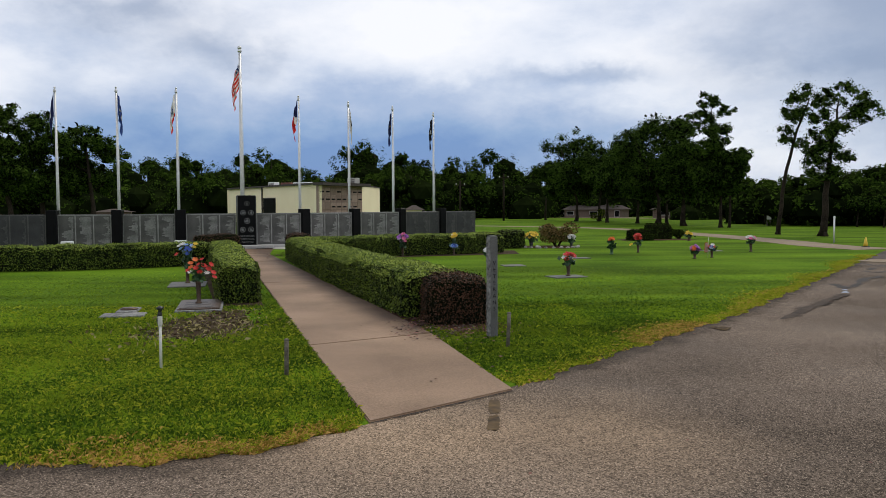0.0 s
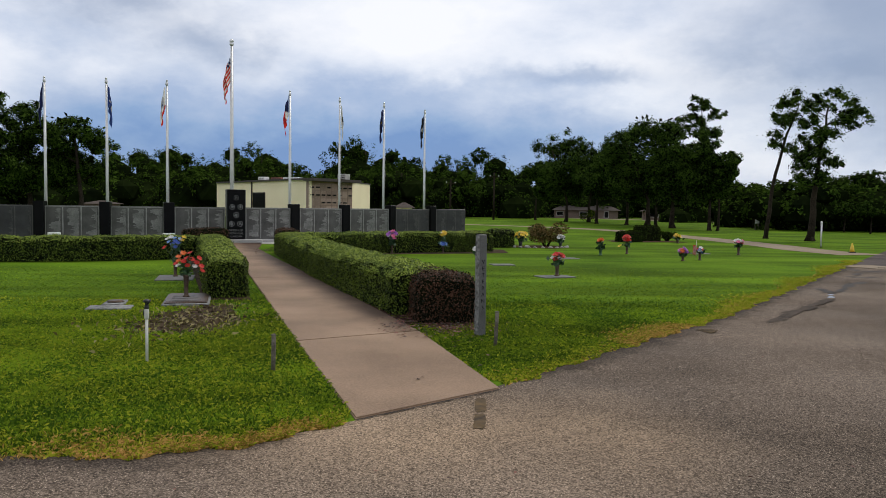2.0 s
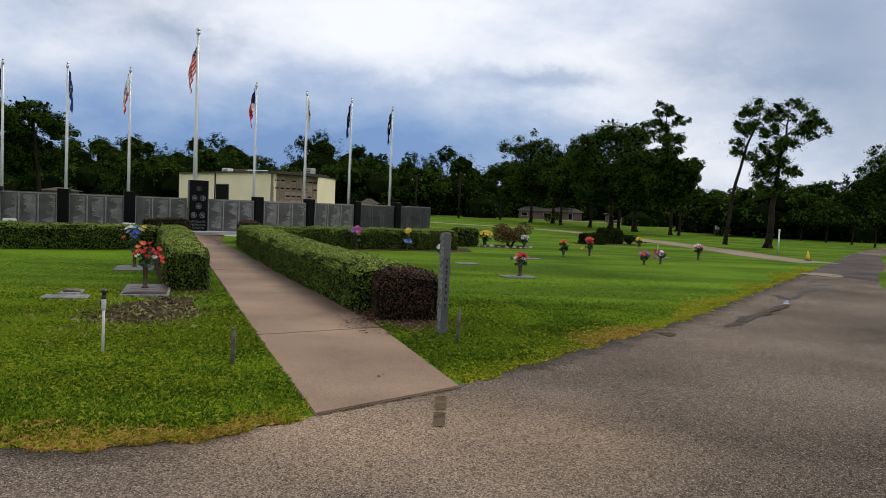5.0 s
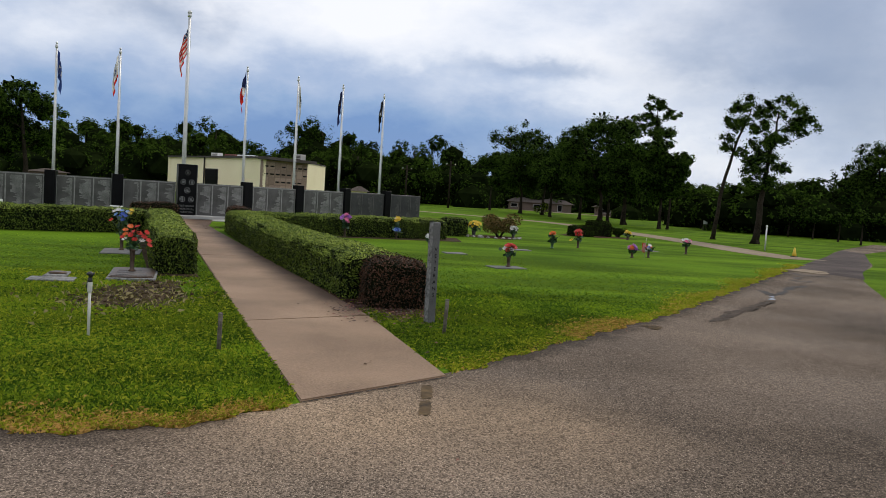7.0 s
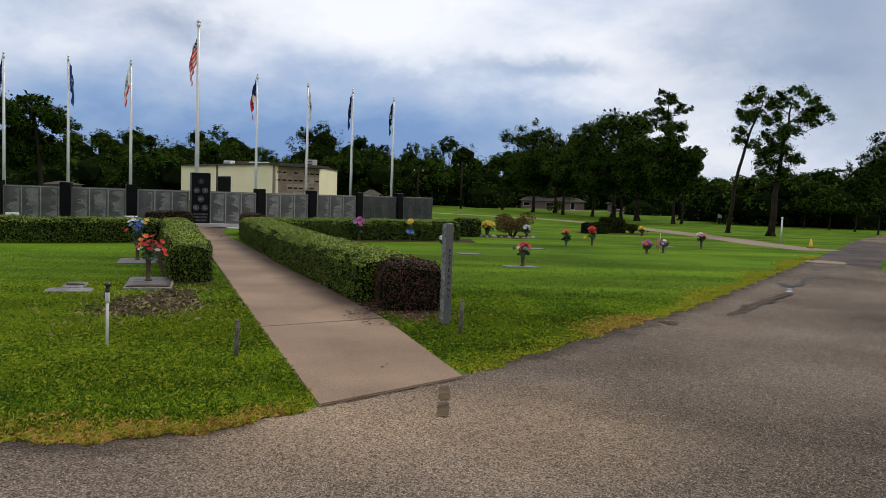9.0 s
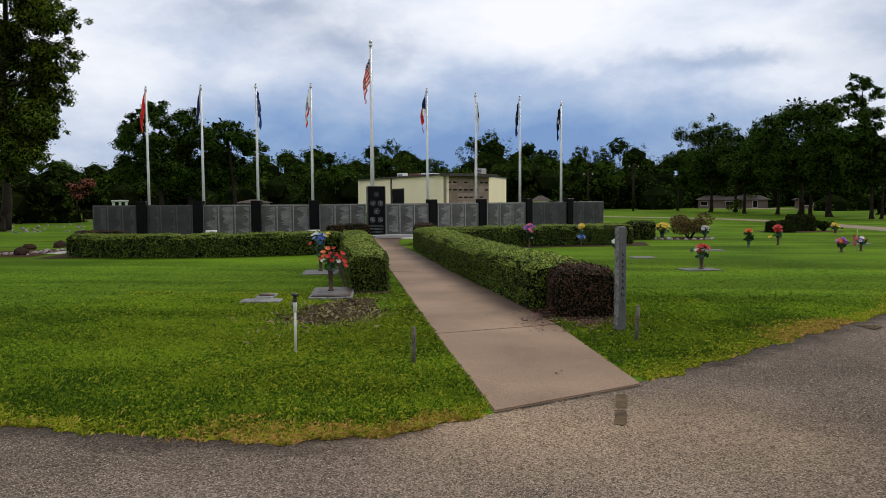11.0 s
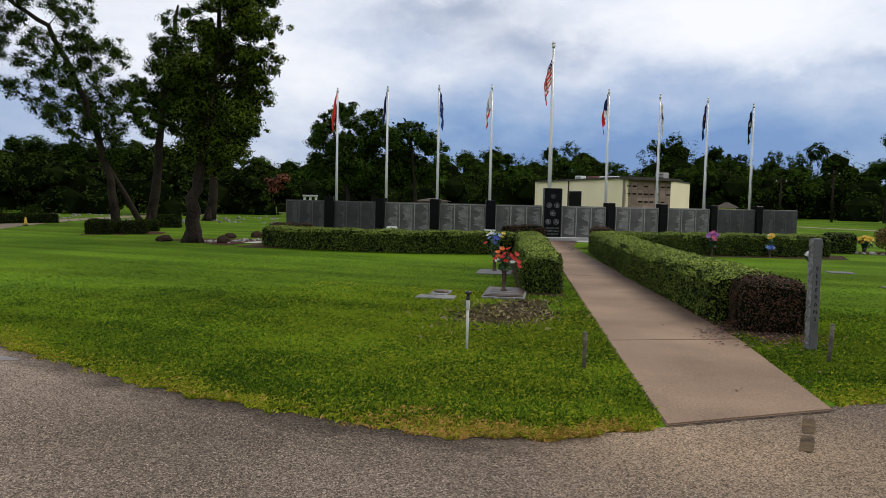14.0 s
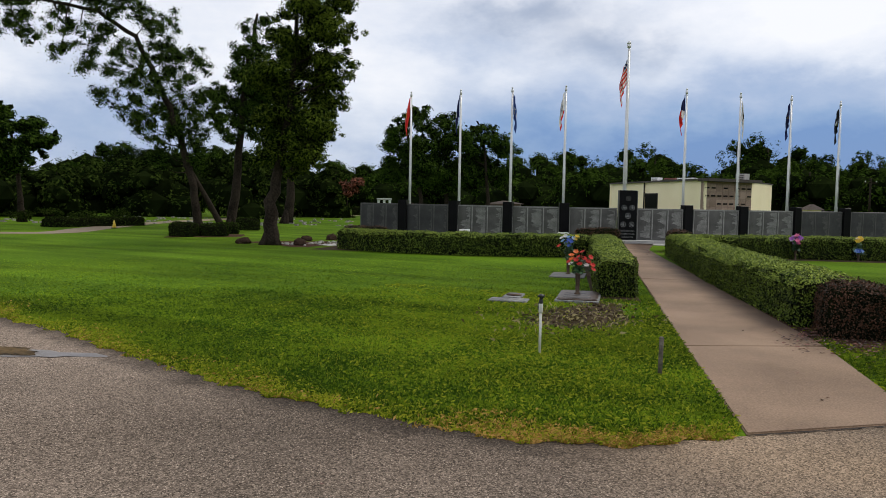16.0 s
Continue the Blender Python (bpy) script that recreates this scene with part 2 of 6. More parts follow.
STONE = shade("grey_stone", (0.08, 0.075, 0.066), (0.26, 0.245, 0.22), 0.85, 20, 2, 0.5, per_object=0.5, island=0.5)
BROWNROCK = shade("brown_rock", (0.016, 0.010, 0.007), (0.060, 0.038, 0.026), 0.95, 12, 2, 0.9, spec=0.05)
YELLOW = plain("yellow_plastic", (0.62, 0.42, 0.03), 0.5)
LEAFGREEN = shade("bouquet_leaf", (0.010, 0.040, 0.012), (0.030, 0.090, 0.025), 0.5, 10, 3, 0, island=0.4)
FILM = shade("water_film_on_asphalt", (0.07, 0.058, 0.048), (0.16, 0.13, 0.11), 0.28, 60, 2, 0.15, spec=0.5)
SHEEN = shade("still_water", (0.02, 0.018, 0.015), (0.05, 0.045, 0.04), 0.05, 8, 2, 0.0, spec=0.6)
MUDDY = shade("shallow_muddy_water", (0.022, 0.013, 0.004), (0.120, 0.075, 0.028), 0.5, 14, 5, 0.0, spec=0.06)
WATER = shade("muddy_damp", (0.010, 0.007, 0.003), (0.130, 0.086, 0.040), 0.7, 22, 4, 0.0, spec=0.04)


def asphalt(name, tan_patch, verge=False):
    """Worn wet asphalt: light aggregate in dark binder, broad damp stains, a dry sandy patch by the path."""
    m = shade(name, (0.052, 0.041, 0.031), (0.232, 0.182, 0.142), 0.5, 85, 0.32, 1.0, spec=0.03, low=0.36, high=0.62)
    n, l = m.node_tree.nodes, m.node_tree.links
    p = n["Principled BSDF"]
    old = p.inputs["Base Color"].links[0].from_socket
    tco = n.new("ShaderNodeTexCoord").outputs["Object"]
    speck = n.new("ShaderNodeTexVoronoi")
    speck.inputs["Scale"].default_value = 95
    l.new(tco, speck.inputs["Vector"])
    ramp = n.new("ShaderNodeValToRGB")
    ramp.color_ramp.elements[0].position, ramp.color_ramp.elements[0].color = 0.08, (1, 1, 1, 1)
    ramp.color_ramp.elements[1].position, ramp.color_ramp.elements[1].color = 0.42, (0, 0, 0, 1)
    l.new(speck.outputs["Distance"], ramp.inputs[0])
    pick = n.new("ShaderNodeMath")
    pick.operation = "MULTIPLY"
    sep = n.new("ShaderNodeSeparateColor")
    l.new(speck.outputs["Color"], sep.inputs[0])
    gate = n.new("ShaderNodeMath")
    gate.operation = "GREATER_THAN"
    gate.inputs[1].default_value = 0.55
    l.new(sep.outputs[0], gate.inputs[0])
    l.new(ramp.outputs[0], pick.inputs[0]), l.new(gate.outputs[0], pick.inputs[1])
    mx = n.new("ShaderNodeMix")
    mx.data_type = "RGBA"
    mx.inputs[7].default_value = (0.50, 0.41, 0.32, 1)
    l.new(pick.outputs[0], mx.inputs[0]), l.new(old, mx.inputs[6])
    out = mx.outputs[2]
    wet = n.new("ShaderNodeTexNoise")
    wet.inputs["Scale"].default_value, wet.inputs["Detail"].default_value = 0.55, 6
    l.new(tco, wet.inputs["Vector"])
    wr = n.new("ShaderNodeMapRange")
    for k, v in (("From Min", 0.42), ("From Max", 0.62), ("To Min", 0.72), ("To Max", 0.92)):
        wr.inputs[k].default_value = v
    l.new(wet.outputs["Fac"], wr.inputs["Value"]), l.new(wr.outputs[0], p.inputs["Roughness"])
    if tan_patch:
        d = n.new("ShaderNodeVectorMath")
        d.operation = "DISTANCE"
        mp = n.new("ShaderNodeMapping")
        mp.inputs["Scale"].default_value = (0.30, 0.55, 1)
        l.new(tco, mp.inputs["Vector"]), l.new(mp.outputs[0], d.inputs[0])
        d.inputs[1].default_value = (0.1 * 0.30, 5.5 * 0.55, 0)
        nz = n.new("ShaderNodeMath")
        nz.operation = "MULTIPLY_ADD"
        nz.inputs[1].default_value = 1.3
        l.new(wet.outputs["Fac"], nz.inputs[0]), l.new(d.outputs["Value"], nz.inputs[2])
        tr = n.new("ShaderNodeMapRange")
        for k, v in (("From Min", 0.75), ("From Max", 1.45), ("To Min", 0.60), ("To Max", 0.0)):
            tr.inputs[k].default_value = v
        l.new(nz.outputs[0], tr.inputs["Value"])
        m2 = n.new("ShaderNodeMix")
        m2.data_type = "RGBA"
        m2.inputs[7].default_value = (0.34, 0.245, 0.158, 1)
        l.new(tr.outputs[0], m2.inputs[0]), l.new(out, m2.inputs[6])
        out = m2.outputs[2]
    if verge:
        uv = n.new("ShaderNodeSeparateXYZ")
        l.new(n.new("ShaderNodeTexCoord").outputs["UV"], uv.inputs[0])
        ragged = n.new("ShaderNodeTexNoise")
        ragged.inputs["Scale"].default_value, ragged.inputs["Detail"].default_value = 3.5, 6
        l.new(tco, ragged.inputs["Vector"])
        e = n.new("ShaderNodeMath")
        e.operation = "MULTIPLY_ADD"
        e.inputs[1].default_value = 0.9
        l.new(ragged.outputs["Fac"], e.inputs[0]), l.new(uv.outputs["Y"], e.inputs[2])
        er = n.new("ShaderNodeMapRange")
        for k, v in (("From Min", 0.55), ("From Max", 1.0), ("To Min", 0.66), ("To Max", 0.0)):
            er.inputs[k].default_value = v
        l.new(e.outputs[0], er.inputs["Value"])
        m3 = n.new("ShaderNodeMix")
        m3.data_type = "RGBA"
        m3.inputs[7].default_value = (0.022, 0.018, 0.015, 1)
        l.new(er.outputs[0], m3.inputs[0]), l.new(out, m3.inputs[6])
        out = m3.outputs[2]
    chip = n.new("ShaderNodeTexVoronoi")
    chip.inputs["Scale"].default_value = 98
    l.new(tco, chip.inputs["Vector"])
    cs = n.new("ShaderNodeSeparateColor")
    l.new(chip.outputs["Color"], cs.inputs[0])
    cr = n.new("ShaderNodeMapRange")
    for k, v in (("From Min", 0.0), ("From Max", 1.0), ("To Min", 0.36), ("To Max", 1.64)):
        cr.inputs[k].default_value = v
    l.new(cs.outputs[1], cr.inputs["Value"])
    grain = n.new("ShaderNodeVectorMath")
    grain.operation = "SCALE"
    # lighter towards the west, darker towards the east
    px = n.new("ShaderNodeSeparateXYZ")
    l.new(tco, px.inputs[0])
    wander = n.new("ShaderNodeMath")
    wander.operation = "MULTIPLY_ADD"
    wander.inputs[1].default_value = 5.0
    l.new(wet.outputs["Fac"], wander.inputs[0]), l.new(px.outputs["X"], wander.inputs[2])
    dr = n.new("ShaderNodeMapRange")
    for k, v in (("From Min", -3.0), ("From Max", 5.5), ("To Min", 1.12), ("To Max", 0.74)):
        dr.inputs[k].default_value = v
    l.new(wander.outputs[0], dr.inputs["Value"])
    both = n.new("ShaderNodeMath")
    both.operation = "MULTIPLY"
    l.new(cr.outputs[0], both.inputs[0]), l.new(dr.outputs[0], both.inputs[1])
    l.new(out, grain.inputs[0]), l.new(both.outputs[0], grain.inputs["Scale"])
    l.new(grain.outputs[0], p.inputs["Base Color"])
    return m


ASPHALT = asphalt("asphalt", True)
VERGE = asphalt("damp_asphalt_edge", True, True)
DARKROAD = shade("dark_newer_asphalt", (0.026, 0.021, 0.020), (0.095, 0.076, 0.070), 0.8, 70, 0.5, 0.6, spec=0.05)
STAIN = shade("damp_asphalt_stain", (0.022, 0.017, 0.013), (0.080, 0.060, 0.045), 0.75, 60, 3, 0.6, spec=0.06)
CRACK = shade("wet_dark_crack", (0.008, 0.006, 0.005), (0.030, 0.023, 0.018), 0.6, 20, 3, 0.2, spec=0.08)
LANE = shade("pale_lane_surface", (0.175, 0.138, 0.098), (0.260, 0.212, 0.155), 0.9, 6, 0.5, 0.2, spec=0.05)

# ---- builders ----
rng = np.random.default_rng(5)


def link(name, me, material, parent=None, label=""):
    ob = new(name, me)
    if material and not me.materials:
        me.materials.append(material)
    if parent:
        ob.parent = parent
    if label:
        ob["label"] = label
    return ob


def part(name, bm, material, parent=None, label="", smooth=False):
    me = bpy.data.meshes.new(name)
    bm.normal_update()
    bm.to_mesh(me)
    bm.free()
    if smooth:
        me.shade_smooth()
    return link(name, me, material, parent, label)


def thing(name, x, y, z=0.0, turn=0.0, label="", category="", group="", kind=""):
    ob = new(name)
    ob.empty_display_size = 0.1
    ob.matrix_basis = pose(x, y, z, 0, 0, turn)
    return tagged(ob, label, category, group, kind)


def box(bm, x0, x1, y0, y1, z0, z1, bevel=0.0):
    v = bmesh.ops.create_cube(bm, size=1)["verts"]
    bmesh.ops.transform(bm, matrix=Matrix.Translation(((x0 + x1) / 2, (y0 + y1) / 2, (z0 + z1) / 2)) @ Matrix.Diagonal((x1 - x0, y1 - y0, z1 - z0, 1)), verts=v)
    if bevel:
        es = list({e for q in v for e in q.link_edges})
        bmesh.ops.bevel(bm, geom=es, offset=bevel, segments=1, affect="EDGES")
    return bm


def bx(x0, x1, y0, y1, z0, z1, bevel=0.0):
    return box(bmesh.new(), x0, x1, y0, y1, z0, z1, bevel)


def tube(bm, pts, radii, seg=8):
    """A tapered tube along pts, closed at both ends."""
    rings = []
    for i, (p, r) in enumerate(zip(pts, radii)):
        p = Vector(p)
        d = (Vector(pts[min(i + 1, len(pts) - 1)]) - Vector(pts[max(i - 1, 0)])).normalized()
        q = Vector((0, 0, 1)).rotation_difference(d)
        rings.append([bm.verts.new(p + q @ Vector((r * math.cos(a * 2 * math.pi / seg), r * math.sin(a * 2 * math.pi / seg), 0))) for a in range(seg)])
    for a, b in zip(rings, rings[1:]):
        for i in range(seg):
            f = bm.faces.new((a[i], a[(i + 1) % seg], b[(i + 1) % seg], b[i]))
            f.smooth = True
    bm.faces.new(rings[0][::-1])
    bm.faces.new(rings[-1])
    return bm


def lathe(profile, seg=12, x=0.0, y=0.0):
    """Turned shape from (radius, height) pairs."""
    bm = bmesh.new()
    return tube(bm, [(x, y, z) for r, z in profile], [r for r, z in profile], seg)


def quads(name, corners, material, parent=None, label=""):
    """One mesh of separate leaves with three or four corners: corners is (n, 3 or 4, 3)."""
    n, e = corners.shape[:2]
    me = bpy.data.meshes.new(name)
    me.vertices.add(e * n)
    me.vertices.foreach_set("co", np.ascontiguousarray(corners, dtype=np.float32).ravel())
    me.loops.add(e * n)
    me.loops.foreach_set("vertex_index", np.arange(e * n, dtype=np.int32))
    me.polygons.add(n)
    me.polygons.foreach_set("loop_start", np.arange(0, e * n, e, dtype=np.int32))
    me.update(calc_edges=True)
    return link(name, me, material, parent, label)


def leaves(places, size, outward=None, spread=0.35, corners=4, jitter=0.75):
    """Corners of leaf-shaped quads at the places, turned at random; outward: a direction each leaf tends to face."""
    n = len(places)
    a = rng.normal(size=(n, 3))
    a /= np.linalg.norm(a, axis=1)[:, None]
    b = rng.normal(size=(n, 3))
    if outward is not None:
        nrm = outward + rng.normal(size=(n, 3)) * jitter
        nrm /= np.linalg.norm(nrm, axis=1)[:, None]
        a -= nrm * (a * nrm).sum(1)[:, None]
        a /= np.linalg.norm(a, axis=1)[:, None]
        b = np.cross(nrm, a)
    else:
        b -= a * (a * b).sum(1)[:, None]
        b /= np.linalg.norm(b, axis=1)[:, None]
    c = np.cross(a, b)
    s = size * rng.uniform(1 - spread, 1 + spread, n)[:, None]
    w = s * 0.32
    if corners == 3:
        return np.stack([places - a * s * 0.5 - b * w, places - a * s * 0.4 + b * w * 1.2, places + a * s * 0.5 + b * w * 0.2], 1)
    return np.stack([places - a * s * 0.5, places + b * w + c * s * 0.1, places + a * s * 0.5, places - b * w + c * s * 0.1], 1)


def sheet(name, outline, z, material, label="", kind="structure", category="", thick=0.0):
    """A flat piece of the ground with the given outline."""
    bm = bmesh.new()
    f = bm.faces.new([bm.verts.new((x, y, z)) for x, y in outline])
    if f.normal.z < 0:
        f.normal_flip()
    bmesh.ops.triangulate(bm, faces=bm.faces[:])
    return tagged(part(name, bm, material), label, category, kind=kind)


def smooth_line(pts, steps=6):
    """Points on a smooth curve through pts."""
    out = []
    p = [Vector((*q, 0)) for q in pts]
    p = [2 * p[0] - p[1], *p, 2 * p[-1] - p[-2]]
    for a, b, c, d in zip(p, p[1:], p[2:], p[3:]):
        for k in range(steps):
            t = k / steps
            q = 0.5 * (2 * b + (c - a) * t + (2 * a - 5 * b + 4 * c - d) * t * t + (3 * b - a - 3 * c + d) * t ** 3)
            out.append((q.x, q.y))
    out.append(tuple(pts[-1]))
    return out


def inside(px, py, outline):
    """For arrays px, py: which of the points lie within the outline."""
    res = np.zeros(len(px), bool)
    x0, y0 = outline[-1]
    for x1, y1 in outline:
        cross = ((y0 > py) != (y1 > py)) & (px < (x1 - x0) * (py - y0) / ((y1 - y0) if y1 != y0 else 1e-9) + x0)
        res ^= cross
        x0, y0 = x1, y1
    return res


def strip(pts, width):
    """The outline of a lane of that width along pts."""
    left, right = [], []
    for i, p in enumerate(pts):
        a, b = pts[max(i - 1, 0)], pts[min(i + 1, len(pts) - 1)]
        d = Vector((b[0] - a[0], b[1] - a[1])).normalized()
        left.append((p[0] - d.y * width / 2, p[1] + d.x * width / 2))
        right.append((p[0] + d.y * width / 2, p[1] - d.x * width / 2))
    return left + right[::-1]

# ---- ground, road and path ----
tagged(part("ground", bx(-900, 900, -900, 900, -0.6, 0.0), GRASS), "mown green lawn reaching to the woods", "lawn", kind="structure")

INNER = smooth_line([(-60, 24), (-30, 13.2), (-16, 8.4), (-9.62, 6.53), (-8.19, 6.22), (-6.06, 5.56), (-4.64, 5.18), (-3.39, 5.0), (-2.3, 4.9), (-1.42, 5.12), (-0.6, 5.78), (0.68, 7.1),
                     (1.19, 7.76), (1.97, 8.75), (2.95, 10.0), (4.26, 11.65), (6.2, 14.45), (9.4, 19.1), (12.0, 22.9), (15.2, 27.5), (18.0, 31.5), (23.4, 39.5), (33, 52)])
OUTER = smooth_line([(35, 50), (22.9, 36.6), (17.7, 27.8), (14.65, 23.5), (12.5, 19.9), (10.1, 15.2), (6.4, 8.4), (3.6, 2.4), (1.5, -2.2), (-3, -4.2), (-10, -2.6), (-20, 3.2), (-34, 9.5), (-62, 19)])
ROAD = INNER + OUTER
sheet("road", ROAD, 0.005, ASPHALT, "worn damp grey asphalt road", category="road")
FARLANE = smooth_line([(15.6, 28.6), (15.0, 31.6), (15.0, 36.5), (14.3, 45), (12.6, 55), (9.4, 61), (3.2, 67), (-8, 75), (-30, 82), (-60, 86)])
sheet("side_lane", strip(FARLANE, 2.0), 0.010, LANE, "pale gravelly lane across the lawn", category="lane")
LEFTLANE = smooth_line([(-62, 30), (-38, 18), (-28.2, 20.2), (-30.5, 25.5), (-33.6, 31), (-37.6, 42.5), (-39, 54), (-39.6, 62), (-36, 74), (-30, 82)])
sheet("side_lane", strip(LEFTLANE, 1.5), 0.010, LANE, "pale lane curving through the lawn", category="lane")
sheet("far_road", strip([(-120, 190), (0, 128), (19, 115), (32, 100), (45, 74), (80, 48)], 5.0), 0.012, LANE, "pale road beyond the lawn", category="road")
sheet("dark_asphalt", [(12.5, 23.6), (12.3, 22.9), (13.0, 20.7), (14.6, 23.4), (17.65, 27.8), (22.85, 36.6), (23.4, 39.5), (18.0, 31.5), (15.2, 27.5)], 0.0075, DARKROAD, "darker newer asphalt at the lane junction", category="road")
patch = thing("concrete_patch", 12.35, 22.55, 0.004, 32, "broken pale concrete slab set in the asphalt", "concrete patch", kind="structure")
for x0, y0, x1, y1, lift in ((-0.62, -0.42, 0.02, 0.40, 0.010), (0.06, -0.36, 0.66, 0.42, 0.004), (-0.50, -0.62, 0.30, -0.46, 0.0)):
    rp = random.Random(int(x0 * 100))
    ring = [(x0, y0), ((x0 + x1) / 2, y0 - 0.05), (x1, y0 + 0.06), (x1 + 0.03, (y0 + y1) / 2), (x1, y1), ((x0 + x1) / 2, y1 + 0.04), (x0 + 0.05, y1), (x0 - 0.04, (y0 + y1) / 2)]
    ring = [(px + rp.uniform(-0.03, 0.03), py + rp.uniform(-0.03, 0.03)) for px, py in ring]
    bm = bmesh.new()
    lo, hi = [bm.verts.new((px, py, -0.02)) for px, py in ring], [bm.verts.new((px, py, 0.016 + lift)) for px, py in ring]
    bm.faces.new(hi)
    for i in range(8):
        bm.faces.new((lo[i], lo[(i + 1) % 8], hi[(i + 1) % 8], hi[i]))
    bmesh.ops.recalc_face_normals(bm, faces=bm.faces[:])
    part("piece", bm, LANE, patch)

for x0, x1 in ((-13, -0.85), (0.75, 13)):
    edge_in = [q for q in INNER if x0 < q[0] < x1]
    bm = bmesh.new()
    uvl = bm.loops.layers.uv.new("edge")
    rows = []
    for i, q in enumerate(edge_in):
        a, b = edge_in[max(i - 1, 0)], edge_in[min(i + 1, len(edge_in) - 1)]
        d = Vector((b[0] - a[0], b[1] - a[1])).normalized()
        end = min(1.0, 0.15 + abs(q[0] - (x1 if x0 < -5 else x0)) / 0.6)
        rows.append([(bm.verts.new((q[0] + d.y * k * end, q[1] - d.x * k * end, 0.0085 if k < 0.5 else 0.003)), k / 0.7) for k in (-0.03, 0.2, 0.4, 0.7)])
    for a, b in zip(rows, rows[1:]):
        for k in range(3):
            f = bm.faces.new((a[k][0], a[k + 1][0], b[k + 1][0], b[k][0]))
            for loop, v in zip(f.loops, (a[k][1], a[k + 1][1], b[k + 1][1], b[k][1])):
                loop[uvl].uv = (0, v)
    tagged(part("road_verge", bm, VERGE), "dark damp crumbling edge of the asphalt", "road edge", kind="structure")

PL = [(-0.55, 5.84), (-1.55, 9.15), (-3.82, 16.9), (-5.85, 23.6), (-7.1, 27.8), (-8.0, 31.6)]
PR = [(0.61, 6.88), (-0.15, 10.0), (-2.52, 17.2), (-4.75, 23.8), (-6.0, 27.6), (-6.7, 31.6)]
path = thing("path", 0, 0, 0, 0, "brownish concrete path with joints between slabs", "path", kind="structure")
for (a, b), (c, d) in zip(zip(PL, PR), list(zip(PL, PR))[1:]):
    def pull(p, q, k):
        v = Vector((q[0] - p[0], q[1] - p[1]))
        return (p[0] + v.x / v.length * k, p[1] + v.y / v.length * k)
    g = 0.008
    base = [pull(a, c, g), pull(b, d, g), pull(d, b, g), pull(c, a, g)]
    bm = bmesh.new()
    lo = [bm.verts.new((x, y, -0.05)) for x, y in base]
    hi = [bm.verts.new((x, y, 0.020)) for x, y in base]
    bm.faces.new(hi)
    for i in range(4):
        bm.faces.new((lo[i], lo[(i + 1) % 4], hi[(i + 1) % 4], hi[i]))
    bmesh.ops.bevel(bm, geom=[e for e in bm.edges if all(v in hi for v in e.verts)], offset=0.01, segments=2, affect="EDGES")
    bmesh.ops.recalc_face_normals(bm, faces=bm.faces[:])
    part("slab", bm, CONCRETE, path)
PATHLINE = PL + PR[::-1]
d = Vector((PR[0][0] - PL[0][0], PR[0][1] - PL[0][1])).normalized()
rs = random.Random(3)
front = [(PL[0][0] + d.x * k * 0.065 + d.y * 0.012, PL[0][1] + d.y * k * 0.065 - d.x * 0.012) for k in range(25)]
sheet("joint", front + [(x + d.y * w, y - d.x * w) for (x, y), w in zip(front[::-1], [rs.uniform(0.008, 0.024) for _ in range(25)])], 0.0125, CRACK, "dark open joint between path and road", category="joint")


def blotch(name, x, y, rx, ry, z, material, label, category, seed, turn=0.0, kind="structure"):
    """A flat patch with an uneven edge."""
    r = random.Random(seed)
    pts = []
    for k in range(28):
        a = k * 2 * math.pi / 28
        q = 1 + 0.22 * math.sin(3 * a + seed) + 0.12 * math.sin(7 * a + seed * 2) + r.uniform(-0.08, 0.08)
        px, py = rx * q * math.cos(a), ry * q * math.sin(a)
        c, s = math.cos(radians(turn)), math.sin(radians(turn))
        pts.append((x + px * c - py * s, y + px * s + py * c))
    return sheet(name, pts, z, material, label, kind, category), pts


PUDDLES = [(-7.42, 5.06, 0.36, 0.20, 3, 20), (3.6, 10.3, 0.12, 0.16, 13, 0)]
blotch("wet_film", -7.05, 5.16, 0.62, 0.17, 0.0125, FILM, "thin film of water over the asphalt", "wet patch", 14, 22)
for x, y, rx, ry, sd, turn in PUDDLES:
    blotch("puddle", x, y, rx, ry, 0.0165, WATER, "muddy shallow brown puddle on the asphalt", "puddle", sd, turn)
for x, y, rx, ry, sd in ((0.368, 5.83, 0.044, 0.205, 21), (0.405, 6.31, 0.046, 0.215, 26)):
    rp = random.Random(sd)
    edge = []
    for k in range(32):
        a = k * math.pi / 16
        c, s_ = math.cos(a), math.sin(a)
        q = (abs(c) ** 5 + abs(s_) ** 5) ** -0.2 * (1 + rp.uniform(-0.09, 0.09))
        edge.append((x + rx * q * c + 0.07 * ry * q * s_, y + ry * q * s_))
    sheet("puddle", edge, 0.0095, MUDDY, "small oblong muddy puddle on sandy asphalt", category="puddle")
CRACKS = ([(11.3, 21.75), (11.4, 20.95), (11.75, 20.95), (12.2, 21.15)], [(10.1, 19.2), (10.25, 18.85), (10.7, 19.1)], [(7.9, 15.4), (8.4, 16.1), (9.0, 17.05), (9.75, 17.75)],
          [(7.9, 16.1), (7.8, 15.6), (7.7, 15.2)], [(10.9, 20.2), (10.6, 19.8), (10.5, 19.5)])
for k, pts in enumerate(CRACKS):
    rp = random.Random(70 + k)
    line = smooth_line(pts, 7)
    sheet("crack", [(px + rp.uniform(-0.06, 0.06), py + rp.uniform(-0.05, 0.05)) for px, py in strip(line, 0.17)], 0.0105, CRACK, "dark damp crack in the worn asphalt", category="crack")
rp = random.Random(44)
